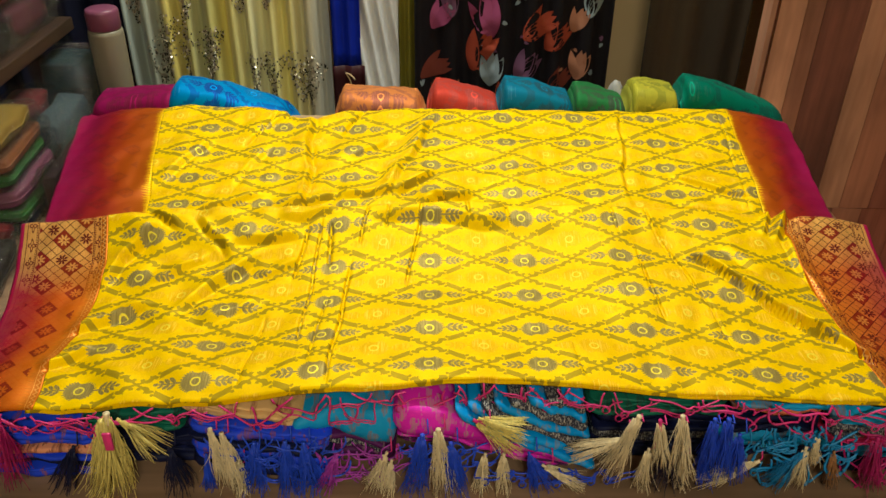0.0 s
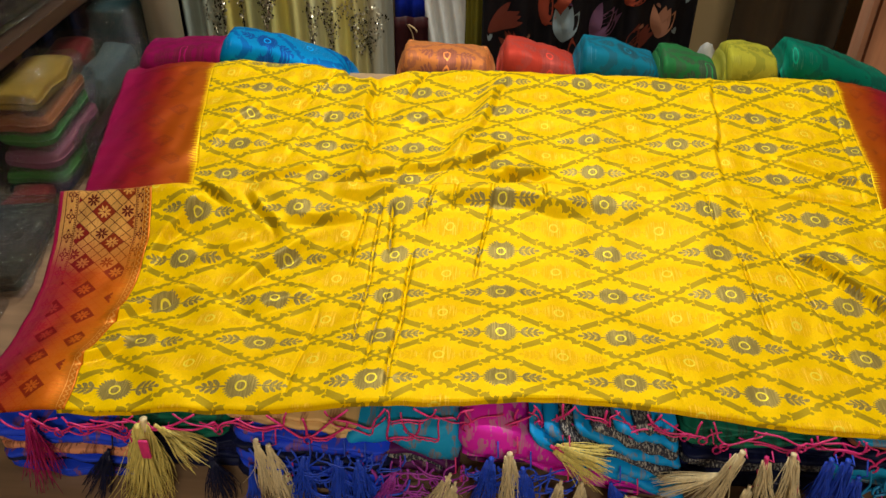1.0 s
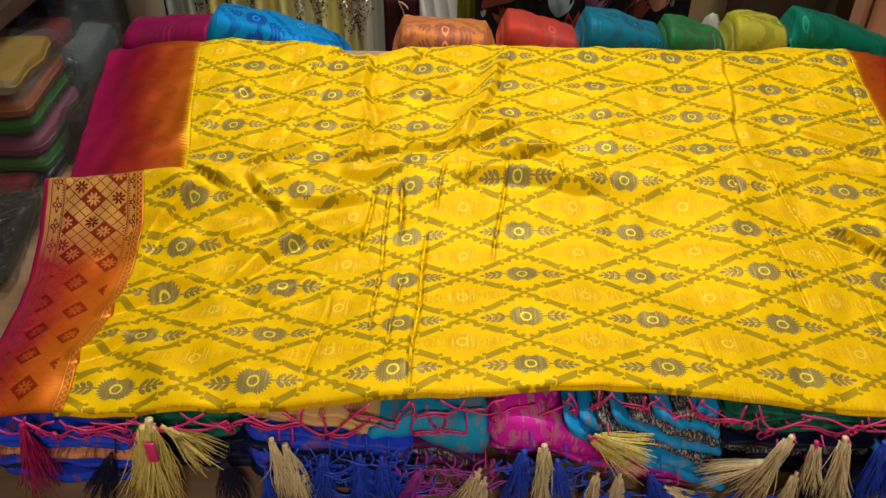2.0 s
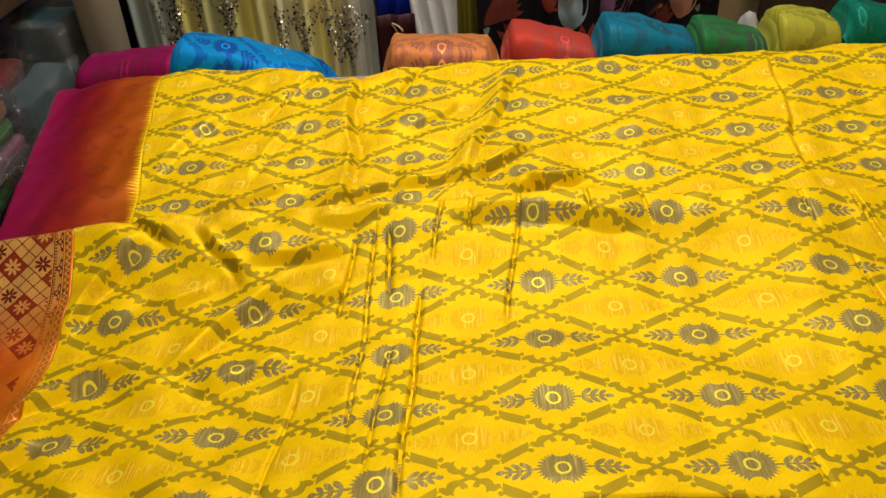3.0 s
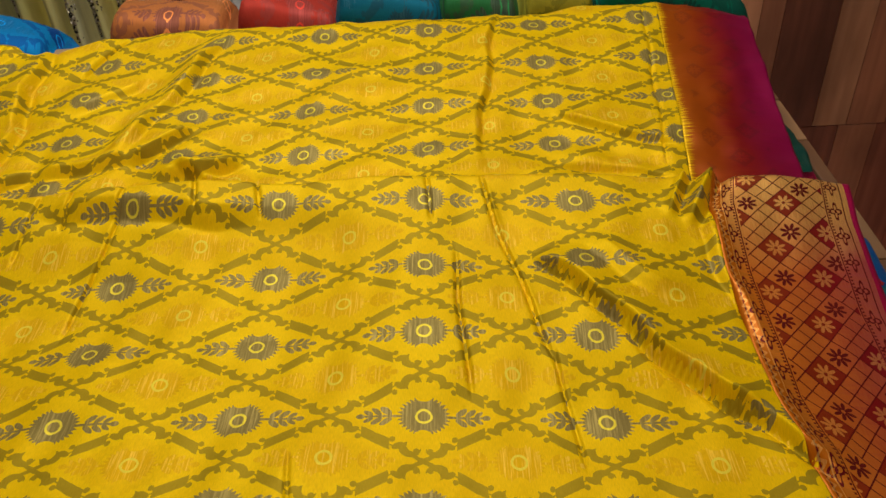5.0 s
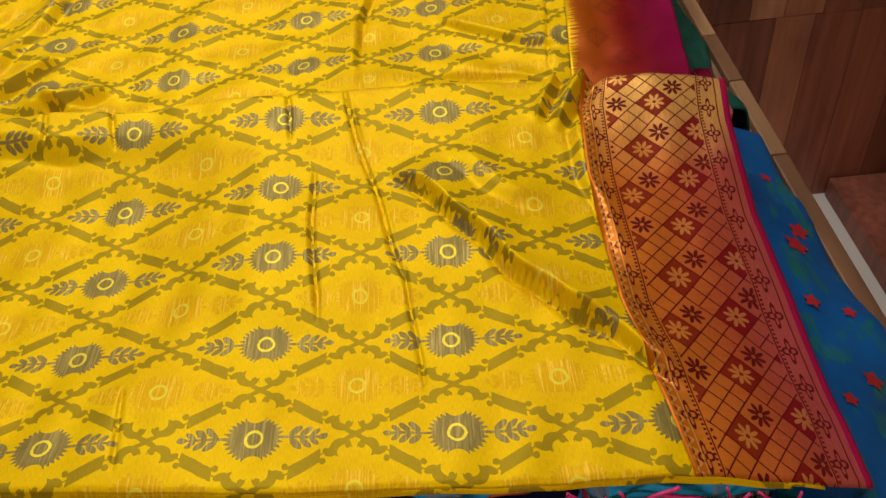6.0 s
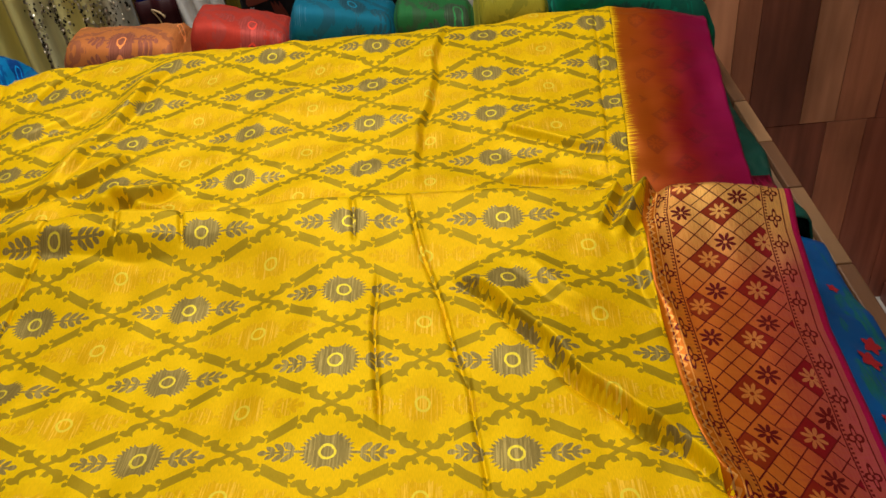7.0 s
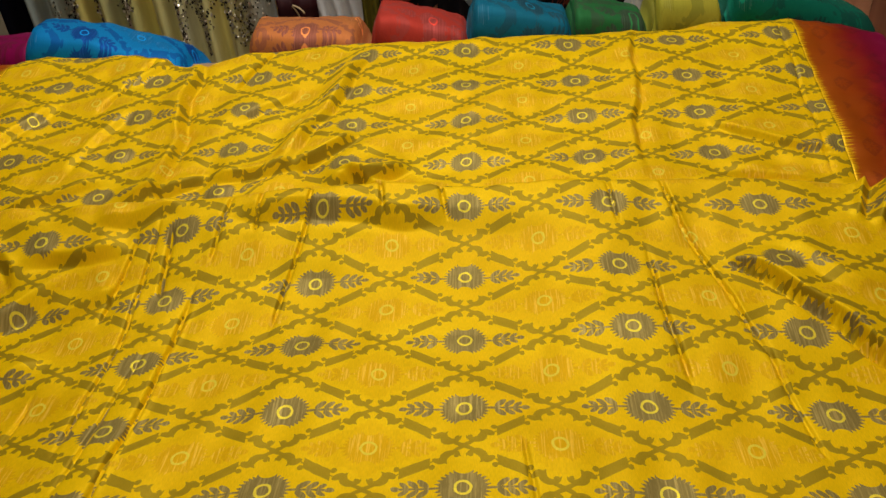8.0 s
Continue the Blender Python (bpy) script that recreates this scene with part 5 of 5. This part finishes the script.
def pack(label, x0, x1, y0, y1, z0, z1, mat, seed, turn=0.0):
    """A folded garment in a wrinkled clear bag."""
    th = thing("wrapped_garment", label, "garment", group="wrapped garments")
    rng = random.Random(seed)
    cx, cy = (x0 + x1) / 2, (y0 + y1) / 2
    rot = Matrix.Translation((cx, cy, 0)) @ Matrix.Rotation(radians(turn), 4, "Z") @ Matrix.Translation((-cx, -cy, 0))
    bm = box(x0, x1, y0, y1, z0 + 0.001, z1 - 0.002, min(0.022, (z1 - z0) * 0.47, (x1 - x0) * 0.3))
    bmesh.ops.subdivide_edges(bm, edges=bm.edges[:], cuts=2, use_grid_fill=True)
    for v in bm.verts:
        v.co += Vector((noise.noise(v.co * 22), noise.noise(v.co * 22 + Vector((5, 0, 0))), 0.4 * noise.noise(v.co * 30))) * 0.010
        v.co.z = max(v.co.z, z0 + 0.001)
    bm.transform(rot)
    part("garment", bm, mat, th)
    bm = box(x0 - 0.006, x1 + 0.006, y0 - 0.010, y1 + 0.010, z0 + 0.0005, z1, 0.006)
    bmesh.ops.subdivide_edges(bm, edges=bm.edges[:], cuts=8, use_grid_fill=True)
    for v in bm.verts:
        k = noise.noise(v.co * 40 + Vector((seed, 0, 0))) + 0.6 * noise.noise(v.co * 95)
        v.co += Vector((0.009 * k, 0.009 * noise.noise(v.co * 50), 0.007 * abs(k)))
        v.co.z = max(v.co.z, z0 + 0.0005)
    bm.transform(rot)
    flat(part("wrapper", bm, FILM, th, "wrinkled clear plastic wrapper"))
    return th


def garb(name, c, spots=None): return plain_cloth(name, c, 0.6, spots, 0.58, 25)


G = {"yellow": garb("yellow_cotton", (0.334, 0.219, 0.0317)), "orange": garb("orange_cotton", (0.299, 0.11, 0.0403)), "green": garb("green_cotton", (0.0461, 0.196, 0.0346)), "rose": garb("rose_cotton", (0.242, 0.0749, 0.126)),
     "grey": garb("grey_teal_cotton", (0.0749, 0.115, 0.124)), "maroon": garb("maroon_cotton", (0.0317, 0.00808, 0.0126)), "red": garb("red_cotton", (0.19, 0.0173, 0.0202)), "black": garb("black_cotton", (0.0092, 0.0092, 0.0092), (0.0432, 0.0403, 0.0374)),
     "teal": garb("dark_teal_cotton", (0.0092, 0.049, 0.0605)), "wine": garb("wine_cotton", (0.11, 0.0317, 0.0432), (0.0288, 0.0173, 0.0173)), "brown": garb("brown_cotton", (0.0432, 0.0219, 0.0121)), "navy": garb("navy_cotton", (0.00808, 0.00976, 0.0346))}
z = TOP
for nm, hgt, dx in (("navy", 0.020, 0.004), ("green", 0.026, 0.006), ("rose", 0.030, 0.004), ("green", 0.028, -0.008), ("orange", 0.028, -0.004), ("yellow", 0.036, -0.012)):
    pack(nm + " folded garment in a clear plastic bag", -0.800, -0.708 + dx, 1.240 - dx, 1.425 + dx, z, z + hgt, G[nm], int(z * 997), 4)
    z += hgt
pack("dark brown garment in clear plastic", -1.08, -0.86, 1.33, 1.475, TOP, TOP + 0.08, G["brown"], 16, 2)
pack("black garment in clear plastic on a brown one", -1.08, -0.862, 1.33, 1.475, TOP + 0.081, TOP + 0.15, G["black"], 17, 2)
pack("black garment in clear plastic near the table edge", -1.05, -0.735, 0.40, 0.70, TOP, TOP + 0.04, G["black"], 19, 5)
pack("black garment lying flat in clear plastic", -1.06, -0.665, 0.96, 1.15, TOP, TOP + 0.036, G["black"], 7, 9)
pack("wine garment in clear plastic on the table", -1.08, -0.655, 0.72, 0.94, TOP, TOP + 0.028, G["wine"], 8, 6)
pack("black garment in crumpled clear plastic by the stack", -0.765, -0.70, 1.02, 1.15, TOP, TOP + 0.03, G["black"], 25, -8)

pack("grey teal garment rolled in a clear plastic bag", -0.762, -0.703, 1.435, 1.615, TOP + 0.046, TOP + 0.112, G["grey"], 10, 4)
pack("dark garment in clear plastic under a grey one", -0.765, -0.703, 1.435, 1.615, TOP, TOP + 0.045, G["black"], 9, 4)
pack("maroon garment rolled in clear plastic beside the bundles", -0.699, -0.668, 1.30, 1.60, TOP, TOP + 0.074, G["maroon"], 15, 3)
pack("red garment in clear plastic on a brown one", -0.842, -0.772, 1.470, 1.600, TOP + 0.066, TOP + 0.128, G["red"], 11, 6)
pack("brown garment in clear plastic at the back", -0.85, -0.772, 1.47, 1.60, TOP, TOP + 0.065, G["brown"], 13, 6)
pack("dark teal garment in a crumpled clear bag", -0.81, -0.725, 1.622, 1.735, TOP, TOP + 0.165, G["teal"], 12, 0)
pack("black garment with a grey print in clear plastic", -0.99, -0.81, 1.17, 1.315, TOP, TOP + 0.075, G["black"], 5, -4)
pack("red garment in clear plastic beside black ones", -0.775, -0.705, 1.165, 1.232, TOP, TOP + 0.030, G["red"], 6, 8)

# shelf unit on the left, packed with dark wrapped clothes
SHELF_WOOD = wood_mat("dark_shelf_wood", (0.06, 0.032, 0.018), (0.032, 0.017, 0.01), 1)
shelf = thing("shelf_unit", "dark brown wooden shelf unit standing beside the table", "shelf")
flat(part("side_panel", box(-1.62, -1.14, 1.745, 1.765, 0.0, 1.9, 0.002), SHELF_WOOD, shelf))
flat(part("side_panel", box(-1.62, -1.14, 0.30, 0.32, 0.0, 1.9, 0.002), SHELF_WOOD, shelf))
flat(part("back_panel", box(-1.64, -1.62, 0.30, 1.765, 0.0, 1.9, 0.002), SHELF_WOOD, shelf))
for zz, xe in ((0.45, -1.14), (0.948, -0.765), (1.45, -1.14)):
    flat(part("shelf_board", box(-1.62, xe, 0.321, 1.744, zz, zz + 0.026, 0.003), SHELF_WOOD, shelf))
for k, (nm, y0, y1, h1) in enumerate((("wine", 0.80, 1.10, 0.06), ("wine", 1.12, 1.33, 0.07), ("black", 1.35, 1.54, 0.055), ("wine", 1.55, 1.72, 0.06))):
    pack(nm + " garment in clear plastic on the shelf", -1.12, -0.79, y0, y1, 0.9745, 0.9745 + h1, G[nm], 30 + k, 3 * (k % 2) - 2)
    pack("red and black garment in clear plastic on the shelf", -1.12, -0.81, y0, y1, 0.9755 + h1, 0.9755 + 2 * h1, G["red" if k % 2 else "black"], 40 + k, 4 * (k % 2) - 3)
for k in range(4):
    pack("dark garment in clear plastic deep in the shelf", -1.58, -1.16, 0.36 + 0.34 * k, 0.66 + 0.34 * k, 0.476, 0.476 + 0.3, G[("black", "navy", "maroon", "brown")[k]], 60 + k)

# cream bottle with a pink lid
CREAM_PLASTIC = paint_mat("cream_plastic", (0.235, 0.21, 0.145), 0.4)
PINK_PLASTIC = paint_mat("pink_plastic", (0.19, 0.055, 0.105), 0.35)


def turned(profile, cx, cy, n=28):
    bm = bmesh.new()
    rings = [[bm.verts.new((cx + r * math.cos(k * 6.2832 / n), cy + r * math.sin(k * 6.2832 / n), z_)) for k in range(n)] for r, z_ in profile]
    for a, b in zip(rings, rings[1:]):
        for k in range(n):
            bm.faces.new((a[k], a[(k + 1) % n], b[(k + 1) % n], b[k]))
    bm.faces.new(rings[0][::-1])
    bm.faces.new(rings[-1])
    return bm


bottle = thing("water_bottle", "cream plastic bottle with a dull pink lid", "bottle")
part("body", turned([(0.028, TOP), (0.031, TOP + 0.004), (0.0335, 0.80), (0.035, 0.955), (0.034, 0.963), (0.030, 0.966)], -0.680, 1.69), CREAM_PLASTIC, bottle)
part("lid", turned([(0.0315, 0.966), (0.0325, 0.968), (0.0325, 1.000), (0.0310, 1.005), (0.027, 1.007), (0.012, 1.0085)], -0.680, 1.69), PINK_PLASTIC, bottle)

# cardboard box between the bundles
CARD = paint_mat("brown_cardboard", (0.36, 0.24, 0.13), 0.8)
cb = thing("cardboard_box", "small brown cardboard box between two bundles", "box")
flat(part("body", box(-0.290, -0.205, 1.497, 1.535, TOP, 0.836, 0.002), CARD, cb))
flat(part("lid", box(-0.292, -0.203, 1.495, 1.537, 0.837, 0.845, 0.002), CARD, cb))
# crumpled white tissue
bm = bmesh.new()
bmesh.ops.create_icosphere(bm, subdivisions=3, radius=1)
for v in bm.verts:
    v.co *= 1 + 0.25 * noise.noise(v.co * 2.5)
    v.co = Vector((0.352 + v.co.x * 0.022, 1.605 + v.co.y * 0.03, TOP + 0.070 + v.co.z * 0.070))
tissue = tagged(part("crumpled_paper", bm, paint_mat("white_paper", (0.34, 0.33, 0.31), 0.8)), "crumpled white paper between two bundles", "paper")
